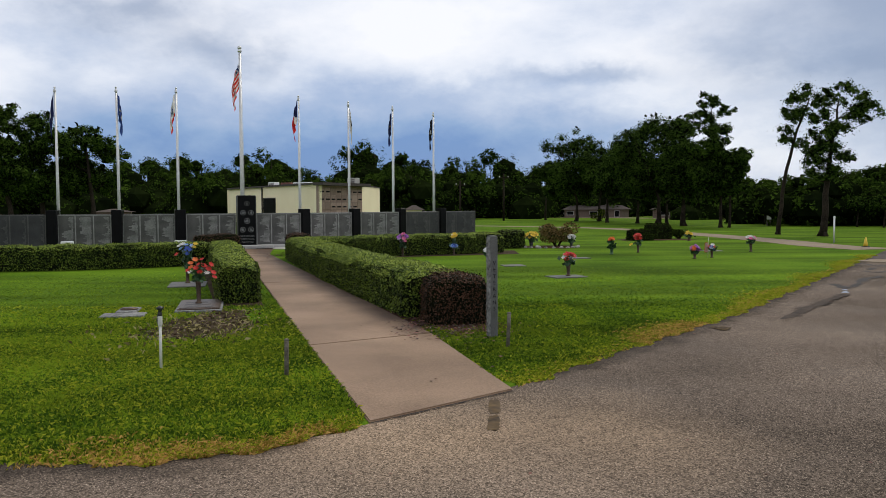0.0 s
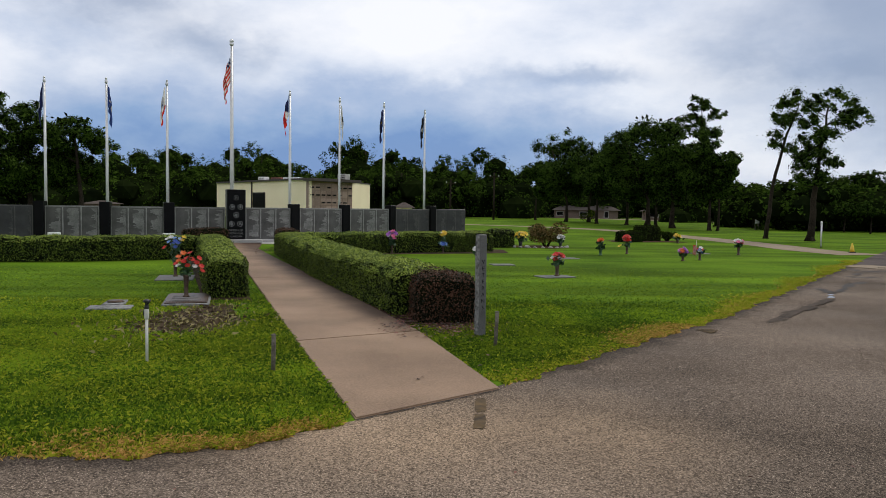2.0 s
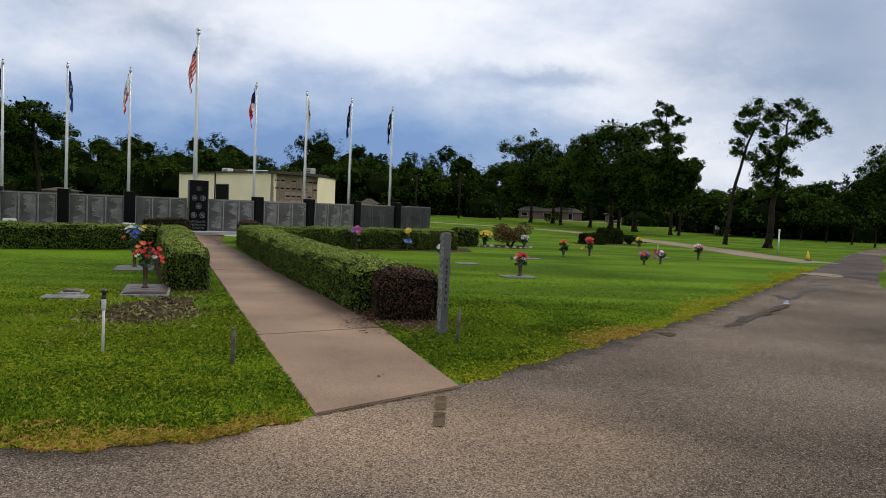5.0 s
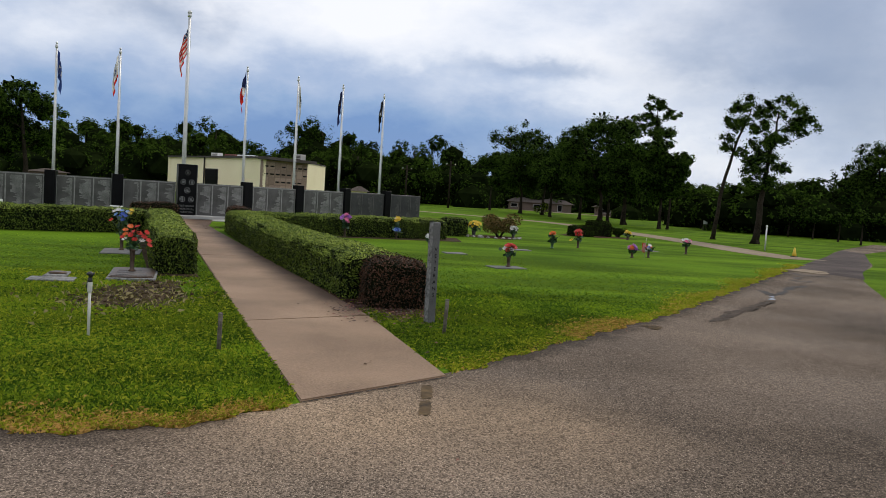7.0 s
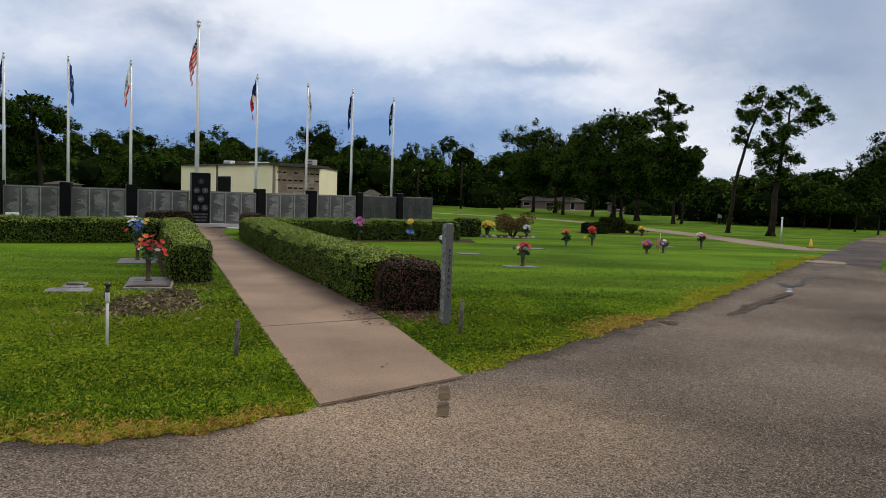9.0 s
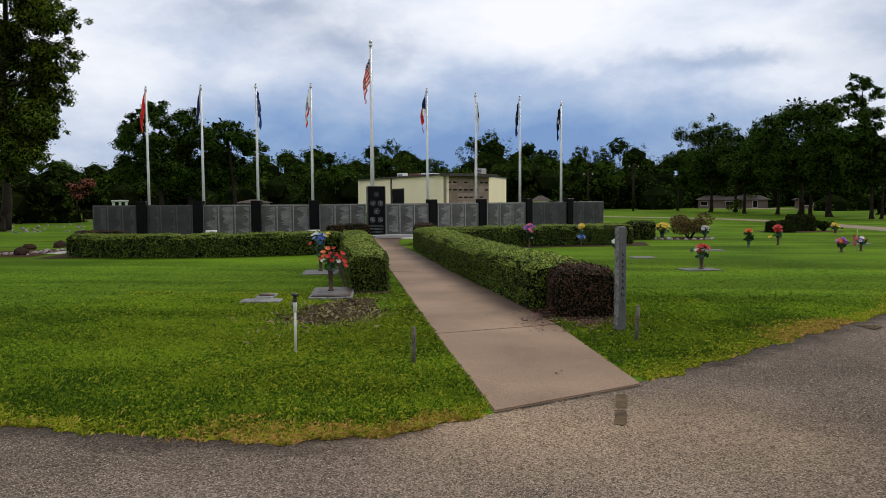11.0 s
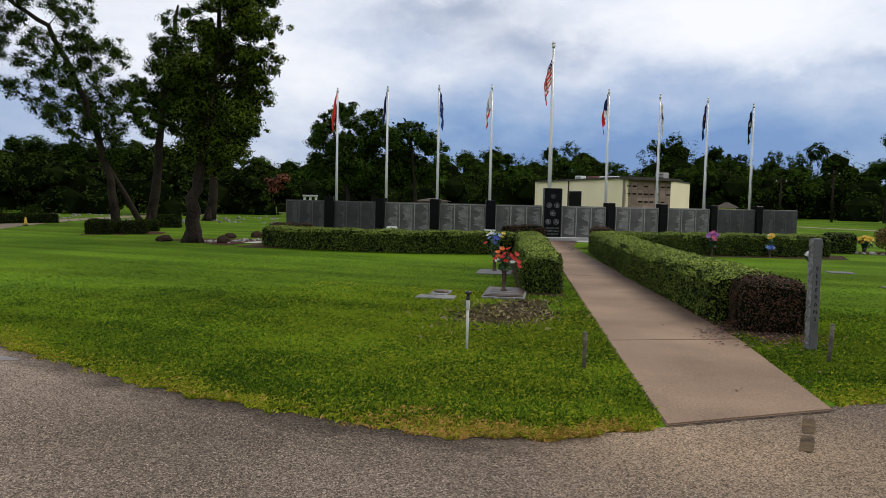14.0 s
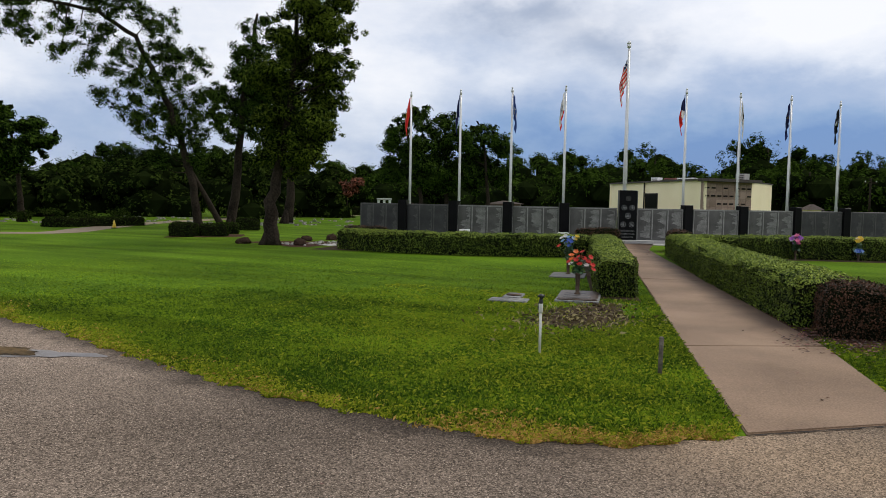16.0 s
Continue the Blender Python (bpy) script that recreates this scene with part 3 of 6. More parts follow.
for k in range(13):
    f = k / 12
    blotch("damp_patch", 5.0 + 2.0 * f + rp.uniform(-0.07, 0.07), 11.4 + 2.6 * f, rp.uniform(0.05, 0.13), rp.uniform(0.14, 0.30), 0.0095 + 0.0012 * k, STAIN, "dark damp patch on the worn asphalt", "damp patch", 50 + k, -36 + rp.uniform(-14, 14))
for x, y, rx, ry, sd in ((7.35, 14.55, 0.06, 0.16, 15), (7.55, 14.95, 0.05, 0.11, 16)):
    blotch("puddle", x, y, rx, ry, 0.011, SHEEN, "small puddle that mirrors the bright sky", "puddle", sd, -30)
blotch("bare_soil", -3.22, 10.9, 0.64, 1.5, 0.012, DIRT, "bare brown soil patch with torn straw and turf", "bare soil", 4, 12)
blotch("mulch_strip", 0.24, 10.85, 0.44, 0.95, 0.011, MULCH, "reddish leaf litter beside the hedge end", "mulch", 2, 15)
MUL2 = [(-0.55, 10.45), (0.0, 10.6), (0.0, 12), (-4.6, 26), (-5.1, 26), (-2.0, 15.5)]
sheet("mulch_strip", MUL2, 0.0085, MULCH, "reddish leaf litter along the hedge", category="mulch")
MUL3 = [(-2.95, 13.05), (-3.72, 12.98), (-6.75, 22.2), (-14.6, 19.9), (-15, 22), (-6.6, 25)]
sheet("mulch_strip", MUL3, 0.0085, DIRT, "dark soil under the hedge", category="soil")
sheet("mulch_strip", [(-3.3, 23.2), (-1.3, 25.6), (2.6, 27.0), (2.6, 29.2), (-2, 28.0), (-4.6, 26)], 0.0085, DIRT, "dark soil under the hedge", category="soil")
tagged(part("plaza", bx(-17, 1.0, 31.0, 33.4, -0.05, 0.02), PALECON), "pale concrete apron below the memorial", "paving", kind="structure")

# ---- memorial wall ----
ARC = [(-32.68, 35.0), (-29.2, 34.3), (-25.7, 33.3), (-22.0, 32.5), (-18.3, 32.1), (-14.1, 32.5), (-10.1, 33.2), (-6.7, 34.7), (-3.5, 36.3), (-0.65, 38.6), (2.4, 40.8)]


def arc(az, back=0.0):
    d = float(np.interp(az, [a for a, _ in ARC], [b for _, b in ARC])) + back
    return Vector((d * math.sin(radians(az)), d * math.cos(radians(az)), 0))


def name_column(width, height, rows, seed, fill):
    """Engraved rows too small to read: short proud bars of uneven length."""
    r = random.Random(seed)
    bm = bmesh.new()
    run = 0.6
    for k in range(rows):
        run = min(1, max(0.12, run + r.uniform(-0.34, 0.34)))
        z = height - (k + 0.5) * height / rows
        right = width * r.uniform(0.92, 0.98)
        box(bm, right - width * 0.9 * run * fill, right, -0.003, 0.003, z - height / rows * 0.30, z + height / rows * 0.30)
    return bm


PANEL_H = 1.40
memorial = thing("memorial_wall", 0, 0, 0, 0, "long curved memorial wall of grey granite panels between black pillars", "memorial wall")
panel_edges = [(-32.68, -29.92, 0), (-29.46, -26.39, 0), (-25.76, -22.5, 1), (-21.86, -18.48, 1), (-17.83, -14.5, 1), (-13.15, -10.04, 1), (-9.4, -6.47, 1), (-5.88, -3.13, 1), (-2.63, -0.21, 0), (0.23, 2.33, 0)]
for i, (a, b, bright) in enumerate(panel_edges):
    p, q = arc(a), arc(b)
    w = (q - p).length
    turn = math.degrees(math.atan2(q.y - p.y, q.x - p.x))
    t = part("panel", bx(0, w, 0, 0.16, 0.0, PANEL_H, 0.012), GRANITE if bright else SHADEGRANITE, memorial, "grey granite panel with three columns of engraved names" if bright else "grey granite panel, shade of its turned face put in the colour, faint engraving")
    t.matrix_basis = pose(p.x, p.y, 0, 0, 0, turn)
    part("plinth", bx(-0.05, w + 0.05, -0.10, 0.26, 0.0, 0.14, 0.015), PALECON, t)
    for x0, x1, z0, z1 in ((0.012, 0.05, 0.16, PANEL_H - 0.02), (w - 0.05, w - 0.012, 0.16, PANEL_H - 0.02), (0.05, w - 0.05, PANEL_H - 0.05, PANEL_H - 0.02)):
        part("border", bx(x0, x1, -0.004, 0.002, z0, z1), ENGRAVED if bright else GRANITE, t)
    for k in (1, 2):
        part("divider", bx(w * k / 3 - 0.022, w * k / 3 + 0.022, -0.004, 0.002, 0.16, PANEL_H - 0.06), ENGRAVED if bright else GRANITE, t)
    for k in range(3):
        c = part("name_column", name_column(w / 3 - 0.12, PANEL_H - 0.34, 30, i * 7 + k, 0.85 if bright else 0.5), ENGRAVED if bright else GRANITE, t, "pale engraved rows")
        c.matrix_basis = pose(w * k / 3 + 0.06, -0.002, 0.24)
for a in (-29.69, -26.08, -22.18, -18.16, -9.72, -6.17, -2.88, 0.01):
    p, q = arc(a, -0.10), arc(a + 0.3, -0.10)
    t = part("pillar", bx(-0.19, 0.19, -0.05, 0.28, 0.0, 1.56, 0.01), BLACKGRANITE, memorial, "polished black granite pillar")
    t.matrix_basis = pose(p.x, p.y, 0, 0, 0, math.degrees(math.atan2(q.y - p.y, q.x - p.x)))
    part("foot", bx(-0.22, 0.22, -0.08, 0.31, 0.0, 0.1, 0.01), PALECON, t)

# the tall slab with five emblems and its lettering
p, q = arc(-14.3, -0.25), arc(-13.3, -0.25)
slab = thing("memorial_stone", p.x, p.y, 0, math.degrees(math.atan2(q.y - p.y, q.x - p.x)), "tall polished black granite slab with emblems and lettering", "memorial stone")
SW = 0.70
part("slab", bx(-0.03, SW - 0.03, 0.0, 0.2, 0.14, 2.10, 0.012), BLACKGRANITE, slab)
part("base", bx(-0.25, SW + 0.6, -0.25, 0.4, 0.0, 0.15, 0.02), PALECON, slab, "pale concrete base")
part("edge", bx(-0.055, -0.031, 0.01, 0.19, 0.14, 2.09), GRANITE, slab)
part("edge", bx(SW - 0.029, SW - 0.005, 0.01, 0.19, 0.14, 2.09), GRANITE, slab)
for x, z, r in ((0.16, 1.42, 0.105), (0.48, 1.42, 0.105), (0.32, 1.10, 0.115), (0.14, 0.76, 0.11), (0.47, 0.76, 0.11), (0.32, 1.78, 0.10)):
    bm = bmesh.new()
    rim = [[bm.verts.new((x + q * r * math.cos(k * math.pi / 12), y_, z + q * r * math.sin(k * math.pi / 12))) for k in range(24)] for q, y_ in ((1.0, 0.0), (0.98, -0.004), (0.84, -0.004), (0.82, 0.0))]
    for p_, q_ in zip(rim, rim[1:]):
        for k in range(24):
            bm.faces.new((p_[k], p_[(k + 1) % 24], q_[(k + 1) % 24], q_[k]))
    rs = random.Random(int(x * 100 + z * 1000))
    for k in range(9):
        a = k * 2 * math.pi / 9 + rs.uniform(-0.2, 0.2)
        q = r * rs.uniform(0.22, 0.58)
        bmesh.ops.create_cone(bm, cap_ends=True, segments=6, radius1=r * rs.uniform(0.10, 0.24), radius2=r * 0.08, depth=0.007, matrix=pose(x + q * math.cos(a), -0.003, z + q * math.sin(a), 90, rs.uniform(0, 60)))
    bmesh.ops.create_cone(bm, cap_ends=True, segments=8, radius1=r * 0.26, radius2=r * 0.2, depth=0.008, matrix=pose(x, -0.003, z, 90))
    part("emblem", bm, ETCH if z < 1.7 else GRANITE, slab, "etched round emblem")


def lettering(text, size, parent, m, material, depth=0.003, label=""):
    cu = bpy.data.curves.new("lettering", "FONT")
    cu.body, cu.size, cu.extrude, cu.align_x, cu.space_character = text, size, depth, "CENTER", 1.15
    tmp = bpy.data.objects.new("lettering_source", cu)
    scene.collection.objects.link(tmp)
    me = bpy.data.meshes.new_from_object(tmp.evaluated_get(bpy.context.evaluated_depsgraph_get()))
    bpy.data.objects.remove(tmp)
    ob = link("lettering", me, material, parent, label)
    ob.matrix_basis = m
    return ob


for text, z in (("VETERANS", 0.47), ("MEMORIAL", 0.35), ("GARDEN", 0.23)):
    lettering(text, 0.105, slab, pose(SW / 2 - 0.03, -0.004, z, 90), ETCH, label="pale engraved lettering")

# ---- flagpoles and limp flags ----
POLES = [(-17.2, 30.8), (-14.8, 30.8), (-12.5, 30.9), (-10.3, 31.2), (-8.2, 32.75), (-6.0, 33.6), (-4.15, 35.5), (-2.3, 37.1), (-0.45, 39.6)]
CLOTH = {k: shade("flag_cloth_" + k, tuple(0.7 * c for c in col), col, 0.85, 200, 6, 0.1, thin=0.6) for k, col in (
    ("red", (0.74, 0.045, 0.035)), ("navy", (0.018, 0.025, 0.10)), ("white", (0.80, 0.79, 0.77)), ("blue", (0.040, 0.085, 0.30)), ("black", (0.012, 0.013, 0.018)), ("gold", (0.55, 0.35, 0.06)))}


def flag(x, y, top, hoist, drop, side, seed, design, label):
    """A flag that hangs limp from its pole in folds: design(u, v) names the colour at fly u and hoist v."""
    nu, nv = 26, 26
    r = random.Random(seed)
    ph = r.uniform(0, 6)
    names = sorted({design(i / nu, j / nv) for i in range(nu) for j in range(nv)})
    bm = bmesh.new()
    grid = []
    for i in range(nu + 1):
        u = i / nu
        row = []
        for j in range(nv + 1):
            v = j / nv
            out = 0.05 + side_width * (1 - (1 - u) ** 2) * (0.55 + 0.45 * math.sin(math.pi * min(1, v * 0.85 + 0.1)))
            fold = 0.055 * math.sin(u * 15 + ph + v * 2.0) * min(1, 3 * u)
            row.append(bm.verts.new((side * (out + 0.5 * fold), fold * 1.3 + 0.03 * math.sin(v * 5 + ph), -v * hoist - u ** 1.25 * drop + 0.02 * math.sin(9 * u + ph))))
        grid.append(row)
    for i in range(nu):
        for j in range(nv):
            f = bm.faces.new((grid[i][j], grid[i + 1][j], grid[i + 1][j + 1], grid[i][j + 1]))
            f.material_index = names.index(design((i + 0.5) / nu, (j + 0.5) / nv))
            f.smooth = True
    me = bpy.data.meshes.new("flag")
    bm.to_mesh(me)
    bm.free()
    for k in names:
        me.materials.append(CLOTH[k])
    ob = new("flag", me)
    ob.matrix_basis = pose(x, y, top, 0, 0, 14)
    return tagged(ob, label, "flag", "flags")


side_width = 0.16


def stripes(u, v):
    if u < 0.30 and v < 0.30:
        return "white" if (int(u * 26) + int(v * 26)) % 4 == 0 else "navy"
    return "red" if int(v * 11) % 2 == 0 else "white"


DESIGNS = [
    (lambda u, v: "gold" if (u - 0.5) ** 2 + (v - 0.5) ** 2 < 0.03 else "red", "limp red flag with a gold emblem"),
    (lambda u, v: "white" if (u - 0.55) ** 2 + (v - 0.5) ** 2 < 0.025 else "navy", "limp navy blue flag with a pale emblem"),
    (lambda u, v: "white" if (u - 0.6) ** 2 + (v - 0.55) ** 2 < 0.05 else "blue", "limp blue flag with a white emblem"),
    (lambda u, v: "blue" if (u - 0.5) ** 2 + (v - 0.5) ** 2 < 0.02 else ("red" if v > 0.86 else "white"), "limp white flag with a coloured emblem"),
    (stripes, "limp flag with red and white stripes and a starred blue corner"),
    (lambda u, v: "navy" if v + 1.05 * u < 0.86 else ("white" if v + 1.05 * u < 1.22 and u < 0.62 else "red"), "limp flag of blue, white and red fields"),
    (lambda u, v: "black" if (u - 0.5) ** 2 + (v - 0.5) ** 2 < 0.04 else "white", "limp white flag with a dark emblem"),
    (lambda u, v: "gold" if (u - 0.5) ** 2 + (v - 0.5) ** 2 < 0.012 else "navy", "limp dark blue flag with a small gold emblem"),
    (lambda u, v: "white" if (u - 0.5) ** 2 + (v - 0.5) ** 2 < 0.03 else "black", "limp black flag with a white emblem"),
]
for i, ((x, y), (design, label)) in enumerate(zip(POLES, DESIGNS)):
    tall = i == 4
    h, r = (8.15, 0.085) if tall else (6.3, 0.055)
    t = thing("flagpole", x, y, 0, 0, "tall aluminium flagpole with a ball finial" if tall else "slim aluminium flagpole with a ball finial", "flagpole", "flagpoles")
    part("shaft", tube(bmesh.new(), [(0, 0, 0), (0, 0, h * 0.4), (0, 0, h - 0.22)], [r, r * 0.9, r * 0.55], 12), STEEL, t)
    part("truck", lathe([(r * 0.8, h - 0.24), (r * 1.0, h - 0.21), (r * 0.9, h - 0.13), (r * 0.4, h - 0.1)]), STEEL, t)
    bm = bmesh.new()
    bmesh.ops.create_uvsphere(bm, u_segments=14, v_segments=8, radius=r * (1.0 if tall else 0.75), matrix=Matrix.Translation((0, 0, h - 0.06)))
    part("finial", bm, STEEL, t, smooth=True)
    part("collar", lathe([(r * 1.9, 0.0), (r * 1.8, 0.05), (r * 1.1, 0.09)]), STEEL, t)
    part("halyard", tube(bmesh.new(), [(r + 0.02, -0.02, 1.2), (r * 0.7 + 0.03, -0.02, h * 0.6), (r * 0.55 + 0.02, -0.02, h - 0.2)], [0.006] * 3, 5), WHITE, t)
    part("cleat", bx(-0.02, 0.02, -r - 0.04, -r + 0.01, 1.15, 1.32, 0.006), STEEL, t)
    side_width = (0.20, 0.16, 0.13, 0.18, 0.28, 0.20, 0.11, 0.13, 0.15)[i]
    flag(x, y, h - (0.72 if tall else 0.25), 1.0 if tall else 0.85, 0.9 if tall else 0.85, (-1, -1, 1, -1, -1, -1, 1, -1, -1)[i], i + 3, design, label)

# ---- hedges ----


def hedge(pts, width, height, per_m2, leaf, leafmat, label, seed, name="hedge"):
    """A clipped hedge along pts: a body coloured as inner shade under a skin of small leaves."""
    line = smooth_line(pts, 8) if len(pts) > 2 else [tuple(Vector(pts[0]).lerp(Vector(pts[1]), k / 30)) for k in range(31)]
    r = np.random.default_rng(seed)
    x0, y0 = line[0]
    t = thing(name, x0, y0, 0, 0, label, "hedge", "hedges")
    prof = [(-0.5, 0.02), (-0.5, 0.35), (-0.49, 0.8), (-0.42, 0.95), (-0.2, 1.0), (0.2, 1.0), (0.42, 0.95), (0.49, 0.8), (0.5, 0.35), (0.5, 0.02)]
    rows = []
    for i, p in enumerate(line):
        a, b = Vector(line[max(i - 1, 0)]), Vector(line[min(i + 1, len(line) - 1)])
        d = (b - a).normalized()
        nrm = Vector((-d.y, d.x))
        ring = []
        end = min((Vector(p) - Vector(line[0])).length, (Vector(p) - Vector(line[-1])).length)
        k = min(1, end / 0.22)
        rnd = 0.82 + 0.18 * math.sqrt(1 - (1 - k) ** 2)
        for s, z in prof:
            w = Vector((p[0] + nrm.x * s * width * rnd - x0, p[1] + nrm.y * s * width * rnd - y0, z * height * (0.4 + 0.6 * rnd)))
            k = noise.noise(w * 1.6 + Vector((seed, 0, 0))) * 0.05 + noise.noise(w * 5 + Vector((seed, 9, 0))) * 0.025
            ring.append(w + Vector((nrm.x * s * 2 * k, nrm.y * s * 2 * k, k if z > 0.7 else 0)))
        rows.append(ring)
    bm = bmesh.new()
    vs = [[bm.verts.new(w) for w in ring] for ring in rows]
    for a, b in zip(vs, vs[1:]):
        for k in range(len(prof) - 1):
            bm.faces.new((a[k], a[k + 1], b[k + 1], b[k]))
    bm.faces.new(vs[0])
    bm.faces.new(vs[-1][::-1])
    bmesh.ops.recalc_face_normals(bm, faces=bm.faces[:])
    tri = bm.copy()
    bmesh.ops.triangulate(tri, faces=tri.faces[:])
    A = np.array([[v.co[:] for v in f.verts] for f in tri.faces])
    tri.free()
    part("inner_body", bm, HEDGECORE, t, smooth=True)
    cr = np.cross(A[:, 1] - A[:, 0], A[:, 2] - A[:, 0])
    ar = np.linalg.norm(cr, axis=1) / 2
    n = int(ar.sum() * per_m2)
    pick = r.choice(len(A), n, p=ar / ar.sum())
    u, v = r.uniform(size=(2, n))
    m = u + v > 1
    u[m], v[m] = 1 - u[m], 1 - v[m]
    nn = cr[pick] / (2 * ar[pick])[:, None]
    pos = A[pick, 0] + (A[pick, 1] - A[pick, 0]) * u[:, None] + (A[pick, 2] - A[pick, 0]) * v[:, None]
    lump = np.array([noise.noise(Vector(q) * 9) for q in pos[:, :]]) if n < 90000 else r.uniform(-0.5, 0.5, n)
    pos += nn * (0.012 + 0.035 * lump + np.abs(r.normal(0, 0.014, n)))[:, None]
    pos[:, 2] = np.maximum(pos[:, 2], 0.02)
    # upward-facing leaves take the paler colour that stands for sky light
    lit_top = (nn[:, 2] > 0.45) | (r.uniform(size=n) < 0.06) if leafmat is HEDGELEAF and n > 6000 else np.zeros(n, bool)
    keep = ~lit_top & (r.uniform(size=n) < 0.72)
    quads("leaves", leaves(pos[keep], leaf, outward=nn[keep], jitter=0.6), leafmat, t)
    if lit_top.any():
        quads("fresh_growth", leaves(pos[lit_top], leaf, outward=nn[lit_top], jitter=0.5), LITTOPLEAF, t, "paler leaves on the clipped top, sky light put in their colour")
    return t


hedge([(-0.12, 11.6), (-0.30, 12.2), (-1.06, 14.3), (-2.08, 17.3), (-3.33, 21.3), (-4.6, 25.6)], 0.94, 0.65, 5200, 0.031, HEDGELEAF, "clipped green hedge with small glossy leaves beside the path", 11)
hedge([(0.22, 10.75), (0.02, 12.1)], 0.80, 0.62, 5200, 0.030, REDLEAF, "dark reddish clipped bush at the hedge's end", 12, "red_bush")
hedge([(-3.42, 13.35), (-4.45, 16.8), (-5.5, 20.2), (-6.3, 22.8)], 0.70, 0.66, 5200, 0.031, HEDGELEAF, "clipped green hedge with a rounded end beside the path", 13)
hedge([(-6.5, 22.9), (-9.2, 21.3), (-12.0, 20.7), (-14.1, 21.1)], 0.75, 0.62, 3000, 0.036, HEDGELEAF, "low clipped hedge with darker patches in front of the memorial", 14)
hedge([(-4.0, 24.6), (-2.9, 25.4), (-1.4, 26.6), (0.4, 27.4), (1.95, 28.2)], 0.80, 0.66, 3000, 0.036, HEDGELEAF, "low clipped hedge in front of the memorial", 15)
hedge([(-4.75, 26.6), (-5.2, 28.4)], 0.75, 0.68, 1200, 0.045, REDLEAF, "brownish clipped bush at the far end of the path", 16, "red_bush")
hedge([(-8.9, 28.6), (-7.5, 29.2)], 0.7, 0.62, 1200, 0.045, REDLEAF, "brownish clipped bush at the foot of the memorial", 17, "red_bush")
hedge([(2.2, 30.6), (3.0, 31.2)], 0.7, 0.66, 900, 0.05, HEDGELEAF, "small dark clipped bush", 18, "bush")
hedge([(-14.9, 22.4), (-14.0, 23.4)], 0.8, 0.62, 1000, 0.05, REDLEAF, "dark brownish clipped bush by the memorial's end", 19, "red_bush")


def shrub(x, y, w, h, leafmat, leaf, n, label, seed):
    """A loose rounded shrub: stems and leaves in uneven lumps."""
    r = np.random.default_rng(seed)
    t = thing("shrub", x, y, 0, 0, label, "shrub")
    cs = np.stack([r.uniform(-0.5, 0.5, 9) * w * 0.75, r.uniform(-0.5, 0.5, 9) * w * 0.75, r.uniform(0.35, 0.72, 9) * h], 1)
    bm = bmesh.new()
    for c in cs:
        tube(bm, [(c[0] * 0.15, c[1] * 0.15, 0), (c[0] * 0.6, c[1] * 0.6, c[2] * 0.6), tuple(c)], [0.025, 0.018, 0.008], 5)
    part("stems", bm, BARK, t)
    d = r.normal(size=(n, 3))
    d /= np.linalg.norm(d, axis=1)[:, None]
    pos = cs[r.integers(0, 9, n)] + d * np.array([w * 0.24, w * 0.24, h * 0.27]) * r.uniform(0.3, 1, n)[:, None] ** 0.5
    pos[:, 2] = np.maximum(pos[:, 2], 0.03)
    quads("leaves", leaves(pos, leaf), leafmat, t)
    return t

# ---- trees ----


def ray_point(az, el, d):
    """The place at that bearing, rise and distance from the eye."""
    return np.array([d * math.sin(radians(az)), d * math.cos(radians(az)), EYE + d * math.tan(radians(el))])


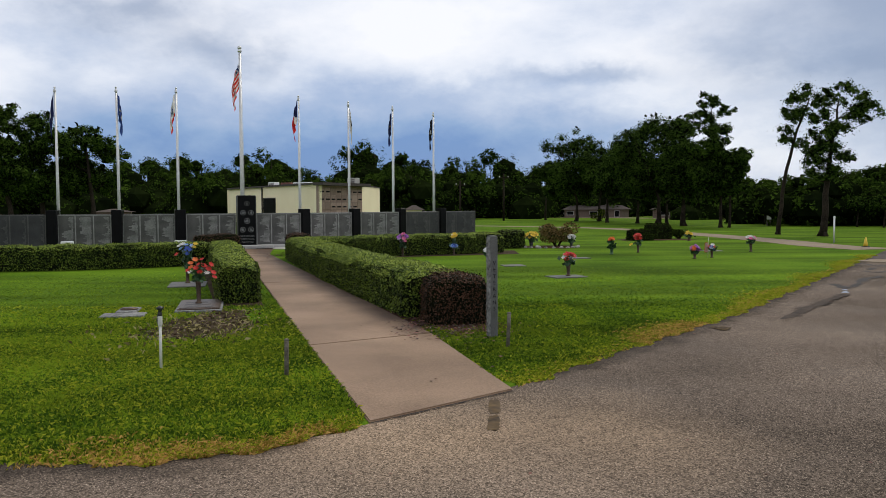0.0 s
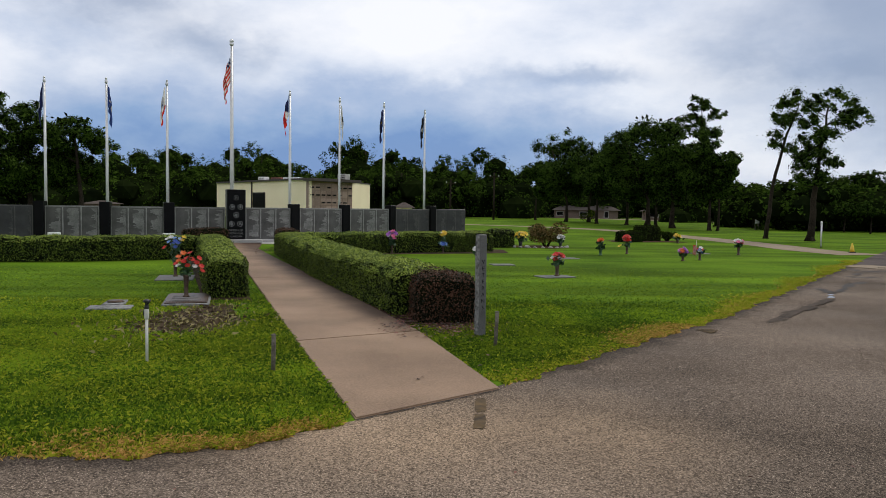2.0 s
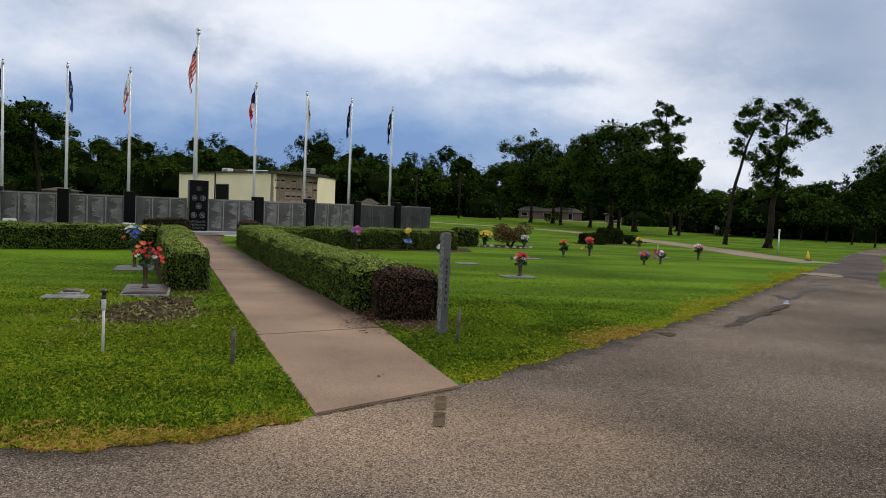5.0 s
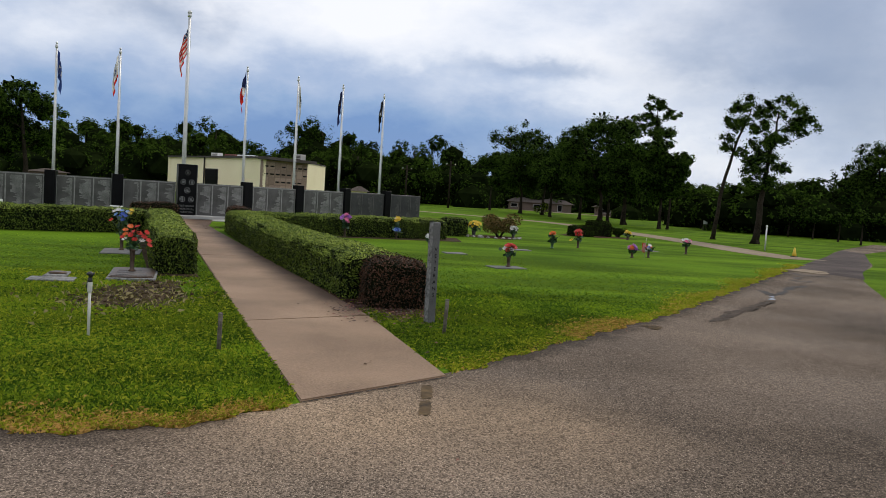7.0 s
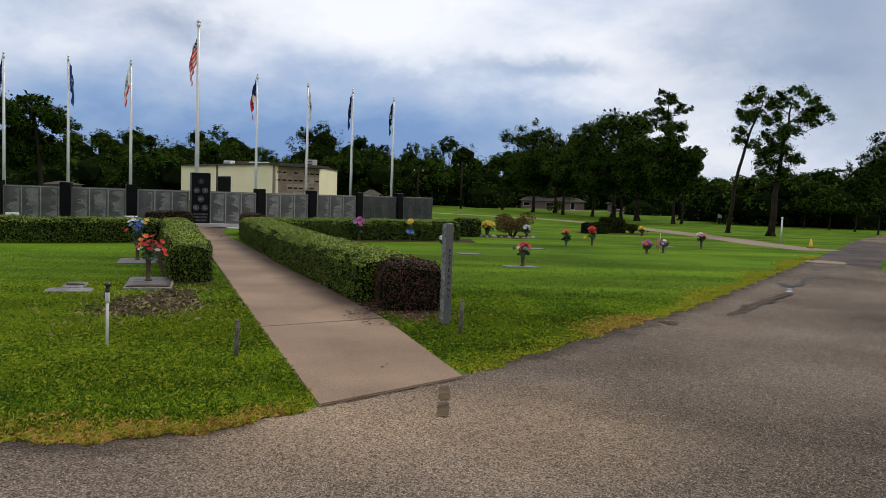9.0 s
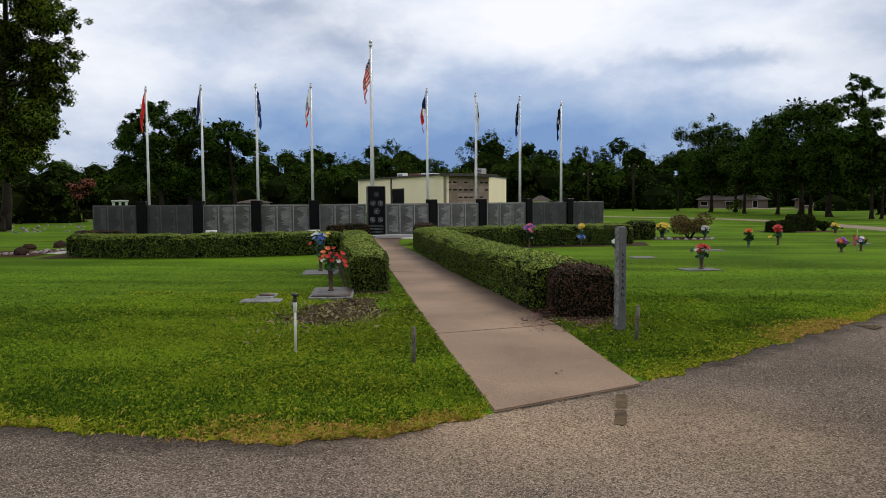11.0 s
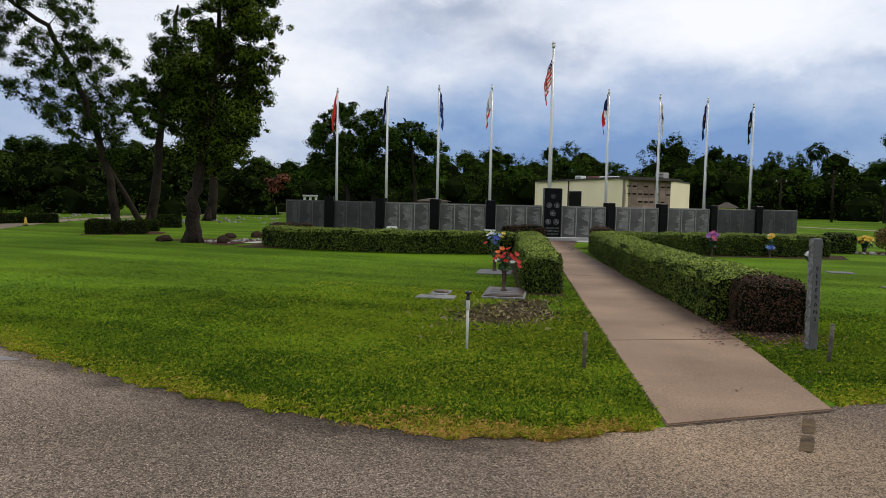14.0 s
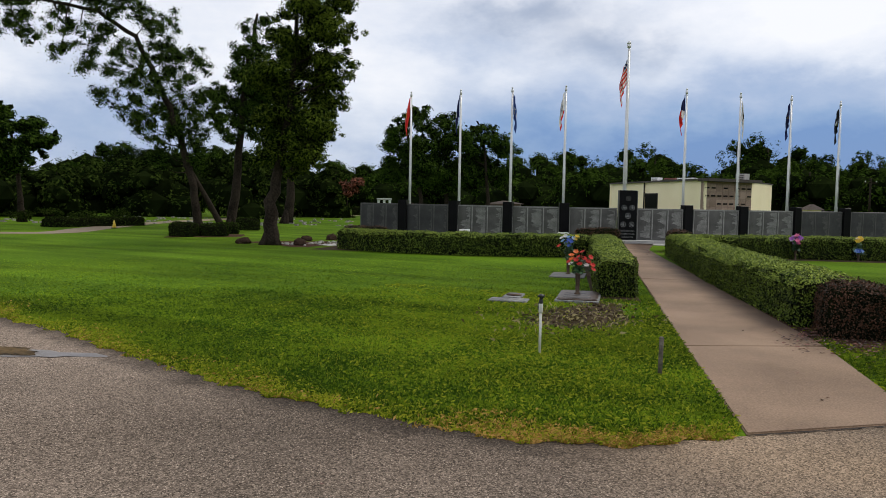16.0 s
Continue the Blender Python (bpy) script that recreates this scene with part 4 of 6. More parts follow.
def tree(x, y, trunk, clumps, n, leaf, leafmat, label, seed, r0=0.25, name="tree", limbs=True, flat=0.75, twin=None, loose=0.3):
    """A tree: trunk points (offsets from the base), clumps (offset and radius) that carry the leaves, limbs between."""
    r = np.random.default_rng(seed)
    t = thing(name, x, y, 0, 0, label, "tree")
    bm = bmesh.new()

    def crooked(pts, ra, rb, seg):
        out = []
        for k in range(len(pts) - 1):
            for s in range(4):
                q = Vector(pts[k]).lerp(Vector(pts[k + 1]), s / 4)
                out.append(q + Vector(r.normal(0, min(ra * 0.14, 0.02 * (Vector(pts[k + 1]) - Vector(pts[k])).length), 3)) * (0 if k == s == 0 else 1))
        out.append(Vector(pts[-1]))
        m = len(out)
        tube(bm, out, [ra + (rb - ra) * (k / (m - 1)) ** 0.8 for k in range(m)], seg)
        return out

    spine = crooked(trunk, r0, r0 * 0.18, 10)
    base = [(math.cos(a) * r0 * 0.9, math.sin(a) * r0 * 0.9) for a in r.uniform(0, 6.28, 5)]
    for bx_, by_ in base:
        tube(bm, [(bx_ * 1.4, by_ * 1.4, -0.03), (bx_ * 0.9, by_ * 0.9, r0 * 0.8), (bx_ * 0.3, by_ * 0.3, r0 * 2.6)], [r0 * 0.34, r0 * 0.34, r0 * 0.2], 6)
    if twin:
        crooked(twin, r0 * 0.8, r0 * 0.15, 9)
    C = np.array([c[:3] for c in clumps], float)
    R = np.array([c[3] for c in clumps], float)
    if limbs:
        for c, rad in zip(C, R):
            below = [q for q in spine if q.z < c[2] - 0.15 * rad - 0.22 * math.hypot(c[0] - q.x, c[1] - q.y)] or [q for q in spine if q.z < c[2] - 0.15 * rad] or spine[:1]
            q = min(below, key=lambda s: (Vector(c) - s).length)
            near = min(spine, key=lambda s: (Vector(c) - s).length)
            if (Vector(c) - q).length > 1.5 * (Vector(c) - near).length + 0.3:
                q = near
            gap = (Vector(c) - q).length
            mid = q.lerp(Vector(c), 0.45) + Vector(r.normal(0, 0.09 * gap, 3)) - Vector((0, 0, 0.05 * gap))
            if gap > 0.2 and r.uniform() < 0.75:
                crooked([q, mid, Vector(c)], min(r0 * 0.16, 0.05 * gap), r0 * 0.035, 5)
    part("trunk", bm, BARK, t)
    # tufts round each clump, each a shell of leaves that face outwards and up, with looser sprays at the rim
    tufts, rad = [], []
    for c, R1 in zip(C, R):
        k = max(9, int(15 * min(R1, 1.4)))
        d = r.normal(size=(k, 3))
        d /= np.linalg.norm(d, axis=1)[:, None]
        tufts.append(c + d * R1 * np.array([1, 1, flat]) * r.uniform(0.30, 1.16, (k, 1)))
        rad.append(R1 * r.uniform(0.20, 0.56, k))
    tufts, rad = np.concatenate(tufts), np.concatenate(rad)
    w = rad ** 2 / (rad ** 2).sum()
    idx = r.choice(len(tufts), n, p=w)
    d = r.normal(size=(n, 3))
    d /= np.linalg.norm(d, axis=1)[:, None]
    reach = r.uniform(0.03, 1.0, n) ** 0.6 * (1 + loose * np.abs(r.normal(0, 0.5, n)))
    pos = tufts[idx] + d * (rad[idx] * reach)[:, None] * np.array([1, 1, 0.7])
    crown = quads("crown", leaves(pos, leaf, outward=d + np.array([0, 0, 0.7]), corners=4 if leaf < 0.1 else 3, jitter=0.45), leafmat, t)
    # larger inner leaves, their near-black colour standing for shade within the crown
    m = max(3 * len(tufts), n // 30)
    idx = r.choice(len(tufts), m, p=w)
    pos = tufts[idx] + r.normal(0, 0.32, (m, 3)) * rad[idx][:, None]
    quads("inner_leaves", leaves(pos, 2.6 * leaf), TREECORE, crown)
    return t


def clumps_in(cx, cy, cz, rx, ry, rz, k, size, seed):
    """Clumps spread unevenly through a rounded crown."""
    r = np.random.default_rng(seed)
    out = []
    for _ in range(k):
        d = r.normal(size=3)
        d /= np.linalg.norm(d)
        q = r.uniform(0.2, 1) ** 0.5
        out.append((cx + d[0] * rx * q, cy + d[1] * ry * q, cz + d[2] * rz * q, size * r.uniform(0.65, 1.25)))
    return out


def seen(spots, x, y, d, grow=1.0):
    """Clumps at bearings and rises about distance d, as offsets from the base x, y."""
    r = np.random.default_rng(int(abs(x) * 100))
    out = []
    for az, el, rad in spots:
        p = ray_point(az, el, d + r.uniform(-1, 1) * rad * 1.2)
        out.append((p[0] - x, p[1] - y, p[2], rad * grow))
    return out


def off(az, el, d, x, y):
    p = ray_point(az, el, d)
    return (p[0] - x, p[1] - y, p[2])


# four trees on the lawn by the memorial's end
X, Y = -16.95, 21.0
D = math.hypot(X, Y)
tree(X, Y, [(0, 0, 0), off(-38.9, -0.5, D, X, Y), off(-38.3, 2.5, D, X, Y), off(-37.6, 7, D, X, Y), off(-37.0, 14.5, D, X, Y)],
     seen([(-37.5, 3.2, 0.75), (-36.2, 3.6, 0.6), (-38.8, 4.0, 0.7), (-36.0, 5.2, 0.8), (-34.9, 5.9, 0.55), (-37.6, 5.6, 0.9), (-39.4, 5.4, 0.6), (-35.8, 7.4, 0.8), (-37.6, 7.8, 0.9), (-34.6, 8.2, 0.5), (-36.4, 9.4, 0.9),
           (-34.6, 10.0, 0.6), (-33.6, 11.2, 0.42), (-37.6, 10.2, 0.7), (-35.4, 11.6, 0.8), (-36.8, 12.2, 0.8), (-34.8, 12.8, 0.6), (-36.2, 14.2, 0.8), (-35.2, 15.6, 0.7), (-37.0, 15.8, 0.6), (-36.2, 17.4, 0.6), (-35.0, 4.4, 0.4), (-37.2, 2.2, 0.5)], X, Y, D, 1.12),
     95000, 0.075, GOLDLEAF, "broad-leaved tree with yellowing green leaves and a thick trunk", 21, 0.27)
X, Y = -29.7, 38.3
D = math.hypot(X, Y)
tree(X, Y, [(0, 0, 0), off(-37.5, 2, D, X, Y), off(-37.4, 7, D, X, Y)], seen([(-37.6, 3.2, 1.2), (-36.4, 4.2, 1.2), (-38.6, 4.6, 1.2), (-37.4, 6.2, 1.3)], X, Y, D), 5000, 0.14, TREELEAF, "dark broad-leaved tree behind the lane of trees", 22, 0.34)
X, Y = -28.9, 32.6
D = math.hypot(X, Y)
tree(X, Y, [(0, 0, 0), off(-41.2, 2, D, X, Y), off(-40.7, 7, D, X, Y), off(-40.1, 11.4, D, X, Y), off(-39.9, 12.3, D, X, Y)],
     seen([(-41.6, 6.6, 0.8), (-42.6, 6.9, 0.6), (-40.2, 6.2, 0.9), (-39.0, 7.6, 0.9), (-40.3, 8.4, 0.8), (-41.0, 9.4, 0.7), (-39.6, 10.2, 0.8), (-40.6, 11.2, 0.5), (-39.2, 11.6, 0.6), (-39.6, 4.2, 0.8), (-41.4, 4.4, 0.7), (-38.4, 9.2, 0.7), (-42.4, 5.4, 0.5), (-41.8, 5.6, 0.8), (-39.4, 5.4, 0.9), (-40.6, 7.4, 0.8), (-38.9, 6.4, 0.8)], X, Y, D, 1.25),
     56000, 0.085, TREELEAF, "slim tree with a broken bare top and ragged leaves", 23, 0.28)
X, Y = -27.0, 28.2
D = math.hypot(X, Y)
tree(X, Y, [(0, 0, 0), off(-44.1, 0.6, D, X, Y), off(-45.0, 4.0, D, X, Y), off(-46.4, 7.6, D, X, Y), off(-47.8, 10.3, D, X, Y), off(-50.0, 11.6, D, X, Y), off(-53.5, 12.0, D, X, Y), off(-56.5, 11.4, D, X, Y)],
     seen([(-55.6, 10.4, 0.55), (-56.4, 12.0, 0.7), (-54.2, 9.8, 0.6), (-53.6, 11.6, 0.7), (-52.2, 8.9, 0.5), (-52.4, 10.6, 0.6), (-51.0, 9.6, 0.6), (-51.2, 12.6, 0.8), (-49.6, 10.2, 0.6), (-49.2, 8.2, 0.55), (-48.8, 12.4, 0.8), (-47.2, 11.6, 0.7),
           (-48.0, 6.6, 0.55), (-47.6, 9.0, 0.6), (-46.2, 9.8, 0.55), (-45.4, 11.4, 0.5), (-46.4, 5.6, 0.6), (-45.2, 7.6, 0.7), (-44.4, 6.2, 0.7), (-43.6, 8.4, 0.5), (-43.8, 4.8, 0.6), (-45.4, 3.8, 0.6), (-43.2, 3.0, 0.5), (-46.8, 4.0, 0.6), (-47.8, 14.4, 0.9), (-44.0, 2.2, 0.5), (-53.0, 14.0, 0.9), (-50.6, 8.4, 0.6), (-48.6, 9.4, 0.7), (-46.8, 7.6, 0.8), (-47.4, 5.0, 0.7), (-45.8, 5.4, 0.8), (-44.8, 4.4, 0.7), (-46.0, 3.0, 0.7), (-54.8, 11.4, 0.7), (-50.0, 11.6, 0.8), (-48.4, 7.6, 0.6), (-44.6, 9.4, 0.7), (-43.0, 6.8, 0.7), (-48.2, 5.4, 0.6), (-49.4, 6.6, 0.6), (-46.6, 2.2, 0.6), (-44.4, 3.4, 0.7), (-42.6, 5.0, 0.6), (-51.8, 11.4, 0.6), (-45.6, 8.6, 0.7), (-46.4, 10.8, 0.7)], X, Y, D, 1.05),
     95000, 0.075, TREELEAF, "large leaning tree with a long arching limb", 24, 0.21, loose=0.9, flat=0.95,
     twin=[(0.7, 0.9, 0), off(-44.2, 1.6, D, X, Y), off(-45.0, 4.0, D, X, Y)])
# two tall thin trees by the far lane
X, Y = 18.45, 44.0
D = math.hypot(X, Y)
tree(X, Y, [(0, 0, 0), off(23.1, 1.6, D, X, Y), off(23.7, 4.6, D, X, Y), off(24.3, 6.2, D, X, Y), off(24.5, 6.9, D, X, Y)], seen([(23.2, 4.4, 0.55), (23.6, 5.8, 0.6), (24.4, 6.9, 0.65), (23.2, 6.0, 0.4), (24.0, 4.0, 0.4), (23.6, 7.0, 0.45), (24.8, 6.2, 0.5)], X, Y, D), 5500, 0.105, TREELEAF, "thin leaning tree with a few leafy tufts", 31, 0.13, flat=1.1, loose=1.5)
X, Y = 19.5, 41.0
D = math.hypot(X, Y)
tree(X, Y, [(0, 0, 0), off(25.6, 1.5, D, X, Y), off(25.9, 4.2, D, X, Y), off(26.2, 6.6, D, X, Y)],
     seen([(26.4, 7.2, 0.6), (25.4, 6.7, 0.55), (27.3, 6.7, 0.5), (28.2, 6.1, 0.4), (26.8, 6.0, 0.5), (25.0, 5.6, 0.5), (25.8, 5.0, 0.6), (27.5, 5.5, 0.4), (25.1, 4.3, 0.6), (26.0, 3.7, 0.5), (25.0, 3.1, 0.6), (25.8, 2.4, 0.5), (24.7, 2.2, 0.5), (28.7, 5.6, 0.2), (24.6, 3.4, 0.4), (26.6, 3.0, 0.35)], X, Y, D),
     15000, 0.105, TREELEAF, "tall open-crowned tree with a straight trunk", 32, 0.20, flat=1.1, loose=1.5)
# group of trees beyond the right-hand lawn
GROUP = [(14.4, 86, [(8.4, 4.0, 2.0), (9.5, 4.3, 2.0), (9.6, 2.6, 2.2), (10.6, 3.6, 1.9), (8.6, 2.2, 1.8)], 0.35), (16.8, 86, [(11.4, 3.4, 2.2), (12.4, 3.2, 2.0), (11.2, 2.0, 2.2), (12.6, 1.9, 1.9)], 0.35),
         (18.6, 69, [(13.4, 4.7, 1.7), (14.6, 4.9, 1.9), (14.0, 3.2, 2.0), (15.4, 3.4, 2.0), (13.0, 2.4, 1.6), (15.4, 5.2, 1.5)], 0.42), (19.2, 64, [(16.4, 4.6, 1.8), (17.2, 3.8, 1.8), (16.0, 2.6, 1.8), (17.6, 2.4, 1.8), (16.6, 5.4, 1.1)], 0.42),
         (20.3, 58.5, [(18.4, 7.0, 0.9), (18.0, 6.0, 0.9), (19.4, 6.2, 0.75), (18.8, 5.2, 1.1), (18.4, 3.8, 1.4), (19.6, 3.2, 1.2), (18.6, 2.4, 1.4), (20.0, 2.2, 0.8)], 0.26), (20.9, 58.3, [(19.4, 2.2, 1.2), (20.0, 3.0, 0.9)], 0.2),
         (16.0, 78, [(12.0, 3.0, 1.8), (12.9, 3.9, 1.7), (11.6, 1.9, 1.7)], 0.3), (12.2, 95, [(7.6, 2.4, 1.8), (8.2, 1.6, 1.6)], 0.25), (18.0, 74, [(13.6, 2.0, 1.7), (14.4, 2.4, 1.7)], 0.28), (19.6, 70, [(15.6, 2.1, 1.6), (16.2, 3.2, 1.5)], 0.28)]
for k, (X, Y, spots, r0) in enumerate(GROUP):
    D = math.hypot(X, Y)
    low = [(az + 0.35 * (-1) ** i, max(el * 0.5, 1.2), rad * 0.85) for i, (az, el, rad) in enumerate(spots) if el > 2.0]
    tree(X, Y, [(0, 0, 0), (0.05, 0, 2.2), off(spots[0][0], spots[0][1], D, X, Y)], seen(spots + low, X, Y, D), 38000, 0.14, TREELEAF, "dark green shade tree in a group on the lawn", 40 + k, r0 * 0.6, loose=0.05)
# small spreading trees along the far road
for k, (az, D, h) in enumerate(((21.9, 72, 1.9), (23.9, 70, 2.0), (27.4, 66, 1.9), (28.9, 64, 2.1), (30.4, 62, 2.0), (31.7, 58, 2.2), (33.4, 55, 2.1), (35.2, 52, 2.2))):
    p = ray_point(az, 0, D)
    tree(p[0], p[1], [(0, 0, 0), (0.05, 0, h * 0.5), (0, 0.05, h * 0.8)], clumps_in(0, 0, h * 0.82, 1.1, 1.1, 0.32, 9, 0.42, 300 + k), 3500, 0.11, TREELEAF, "small dark spreading tree along the far road", 90 + k, 0.07, limbs=True, flat=0.6)
# trees close behind the memorial wall and at the edges
for k, (az, D, spots, r0) in enumerate([(-28.4, 62, [(-29.6, 5.2, 1.1), (-28.6, 6.0, 1.0), (-30.4, 4.2, 1.2), (-29.0, 3.6, 1.5), (-27.8, 4.6, 1.2), (-30.2, 2.2, 1.4), (-28.2, 2.0, 1.5)], 0.3), (-26.6, 64, [(-26.8, 5.5, 1.0), (-26.2, 4.2, 1.4), (-27.4, 3.0, 1.4), (-25.6, 2.6, 1.5), (-26.4, 1.4, 1.5)], 0.3),
                                        (-23.6, 63, [(-24.0, 4.6, 1.1), (-23.0, 4.1, 1.2), (-24.8, 3.8, 1.2), (-22.4, 3.4, 1.0), (-23.8, 2.4, 1.6), (-22.6, 1.8, 1.3), (-24.8, 1.6, 1.4)], 0.3), (32.8, 76, [(32.2, 4.0, 1.5), (33.2, 4.2, 1.7), (31.5, 2.6, 1.5), (32.8, 2.4, 2.0), (34.2, 3.4, 1.8), (31.8, 1.2, 1.6)], 0.26),
                                        (-54.6, 48, [(-55.2, 4.4, 1.0), (-54.0, 3.6, 1.0), (-56.4, 4.2, 1.2), (-54.6, 2.4, 1.0), (-56.2, 2.2, 1.3), (-53.4, 2.8, 0.6)], 0.25)]):
    p = ray_point(az, 0, D)
    tree(p[0], p[1], [(0, 0, 0), (0, 0, 1.6), off(spots[0][0], spots[0][1], D, p[0], p[1])], seen(spots, p[0], p[1], D), 26000, 0.15, TREELEAF, "dense green broad-leaved tree", 60 + k, r0)
p = ray_point(-33.6, 0, 74)
tree(p[0], p[1], [(0, 0, 0), (0, 0, 1.2), (0, 0, 2.4)], clumps_in(0, 0, 2.6, 1.3, 1.3, 0.7, 7, 0.7, 3), 2500, 0.16, RUSTLEAF, "small tree with rust-red leaves", 70, 0.12)

# ---- far woods ----
SKYLINE = [(-75, 2.4), (-60, 2.2), (-55.7, 1.6), (-52.9, 2.0), (-50, 3.0), (-45.6, 3.5), (-40, 3.2), (-33.4, 2.5), (-30.2, 2.7), (-20.6, 2.9), (-19, 4.4), (-16.7, 3.4), (-14.7, 3.8), (-12.5, 4.5), (-10.5, 3.3), (-7.9, 2.3), (-6.4, 4.3), (-3.5, 4.7),
           (-1.8, 3.6), (-0.7, 2.8), (0.7, 3.1), (1.9, 3.7), (4.5, 3.4), (5.9, 2.8), (7.3, 3.0), (11, 2.6), (21.1, 1.7), (22.8, 2.0), (25.2, 2.6), (29, 2.5), (31, 3.0), (36, 3.2), (60, 3.0)]


def far_woods(name, az0, az1, step, d0, d1, share, leaf, per, seed, label, leafmat=FARLEAF):
    """A belt of uneven trees: trunks, inner masses in a painted shade colour and many leaf sprays, their tops along the
    skyline.
    """
    r = np.random.default_rng(seed)
    t = thing(name, 0, 0, 0, 0, label, "woods", kind="stuff")
    bm, core, pos, face = bmesh.new(), bmesh.new(), [], []
    az = az0
    while az < az1:
        d = r.uniform(d0, d1)
        el = float(np.interp(az, [a for a, _ in SKYLINE], [e for _, e in SKYLINE])) * share * r.uniform(0.90, 1.16)
        h = EYE + d * math.tan(radians(el))
        b = ray_point(az, 0, d)
        wide = d * radians(step) * r.uniform(1.2, 1.9)
        tube(bm, [(b[0], b[1], 0), (b[0] + r.normal(0, 0.2), b[1], h * 0.78)], [h * 0.028, h * 0.008], 6)
        for k in range(14):
            f = r.uniform(0.55, 0.86) if k > 9 else r.uniform(0.05, 0.62)
            cw = wide * (1.15 - 0.8 * max(0, f - 0.3))
            c = np.array([b[0] + r.normal(0, cw * (0.36 if k < 10 else 0.24)), b[1] + r.normal(0, cw * 0.3), h * f])
            rad = min(cw * r.uniform(0.34, 0.62), max(0.16 * h, h - c[2]))
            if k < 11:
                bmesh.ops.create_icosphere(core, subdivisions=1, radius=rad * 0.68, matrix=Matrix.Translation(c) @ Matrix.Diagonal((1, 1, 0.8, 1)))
            m = int(per / 14 / 12)
            u = r.normal(size=(m, 3))
            u /= np.linalg.norm(u, axis=1)[:, None]
            tuft = c + u * rad * np.array([1, 1, 0.8]) * r.uniform(0.50, 0.88, m)[:, None]
            q = r.normal(size=(m, 12, 3))
            q /= np.linalg.norm(q, axis=2)[:, :, None]
            pos.append((tuft[:, None, :] + q * rad * 0.22 * r.uniform(0.3, 1.0, (m, 12, 1))).reshape(-1, 3))
            face.append((q * 0.4 + u[:, None, :] + np.array([0, 0, 0.6])).reshape(-1, 3))
        az += step * r.uniform(0.7, 1.3)
    part("trunks", bm, BARK, t)["kind"] = "stuff"
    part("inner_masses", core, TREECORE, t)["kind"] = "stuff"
    pos = np.concatenate(pos)
    pos[:, 2] = np.maximum(pos[:, 2], 0.1)
    quads("leaves", leaves(pos, leaf, outward=np.concatenate(face), corners=3, jitter=0.35), leafmat, t)["kind"] = "stuff"
    return t


far_woods("far_woods", -80, 62, 1.7, 118, 140, 1.06, 0.34, 5400, 81, "dark mixed woods along the horizon")
far_woods("far_woods", -80, 6.5, 2.1, 100, 116, 0.72, 0.31, 3600, 82, "dark lower trees in front of the woods")
far_woods("far_woods", 17.5, 62, 2.1, 98, 116, 0.72, 0.31, 3600, 85, "dark lower trees beyond the houses")
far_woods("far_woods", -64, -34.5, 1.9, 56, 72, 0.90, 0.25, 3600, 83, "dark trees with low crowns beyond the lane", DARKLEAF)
far_woods("far_woods", 22, 60, 2.0, 66, 80, 0.80, 0.27, 3300, 84, "dark trees beyond the right-hand road")

# ---- buildings ----


def local(az, d, el=0.0):
    return ray_point(az, el, d)


a, b, c, e = local(-14.9, 96), local(-8.8, 74), local(-5.75, 79), local(-4.5, 88)
H1 = 3.75
mau = thing("mausoleum", b[0], b[1], 0, 0, "low cream mausoleum with a stone crypt front and flat roof", "building")


def wall_between(p, q, h, thick, material, name, parent, label="", z0=0.0):
    o = parent.location
    v = Vector((q[0] - p[0], q[1] - p[1], 0))
    ob = part(name, bx(0, v.length, 0, thick, z0, h), material, parent, label)
    ob.matrix_basis = pose(p[0] - o.x, p[1] - o.y, 0, 0, 0, math.degrees(math.atan2(v.y, v.x)))
    return ob, v.length


w1, L1 = wall_between(a, b, H1, 0.3, CREAM, "side_wall", mau)
part("roof_edge", bx(-0.2, L1 + 0.25, -0.25, 0.4, H1, H1 + 0.16), ROOFDARK, w1)
part("pilaster", bx(L1 * 0.42, L1 * 0.42 + 0.22, -0.05, 0.0, 0, H1), CREAM, w1)
part("downpipe", tube(bmesh.new(), [(L1 * 0.43, -0.10, 0), (L1 * 0.43, -0.10, H1)], [0.07, 0.07], 6), ROOFDARK, w1)
dr = part("door", bx(L1 * 0.44, L1 * 0.57, -0.06, 0.0, 0, 2.55), BLACKGRANITE, w1, "dark bronze double door")
part("frame", bx(L1 * 0.435, L1 * 0.575, -0.03, 0.0, 0, 2.65), ROOFDARK, dr)
w2, L2 = wall_between(b, c, H1 - 0.12, 0.3, CRYPT, "crypt_front", mau, "pinkish stone crypt front")
part("roof_edge", bx(-0.3, L2 + 0.4, -0.8, 0.4, H1 - 0.1, H1 + 0.16), ROOFDARK, w2)
cols, rows_ = 8, 5
cw, ch = L2 / cols, (H1 - 0.25) / rows_
shut = bx(0.03, cw - 0.03, -0.03, 0.0, 0.03, ch - 0.03, 0.008)
face = part("crypt_panel", shut, CRYPT, w2)
vase = part("crypt_vase", bx(cw * 0.2, cw * 0.8, -0.10, -0.03, ch * 0.32, ch * 0.50, 0.01), BLACKGRANITE, w2, "dark bronze vase holder")
cr_ = random.Random(8)
for i in range(cols):
    for j in range(rows_):
        if i or j:
            o = link("crypt_panel", face.data, None, w2)
            o.matrix_basis = pose(i * cw, 0, j * ch)
            if cr_.random() < 0.72:
                o = link("crypt_vase", vase.data, None, w2)
                o.matrix_basis = pose(i * cw, 0, j * ch)
w3, L3 = wall_between(c, e, H1 - 0.05, 0.3, CREAM, "wing_wall", mau)
part("roof_edge", bx(0, L3 + 0.2, -0.06, 0.4, H1 - 0.05, H1 + 0.06), ROOFDARK, w3)
f1 = a + (e - b)
wall_between(a, f1, H1, 0.3, CREAM, "back_wall", mau)
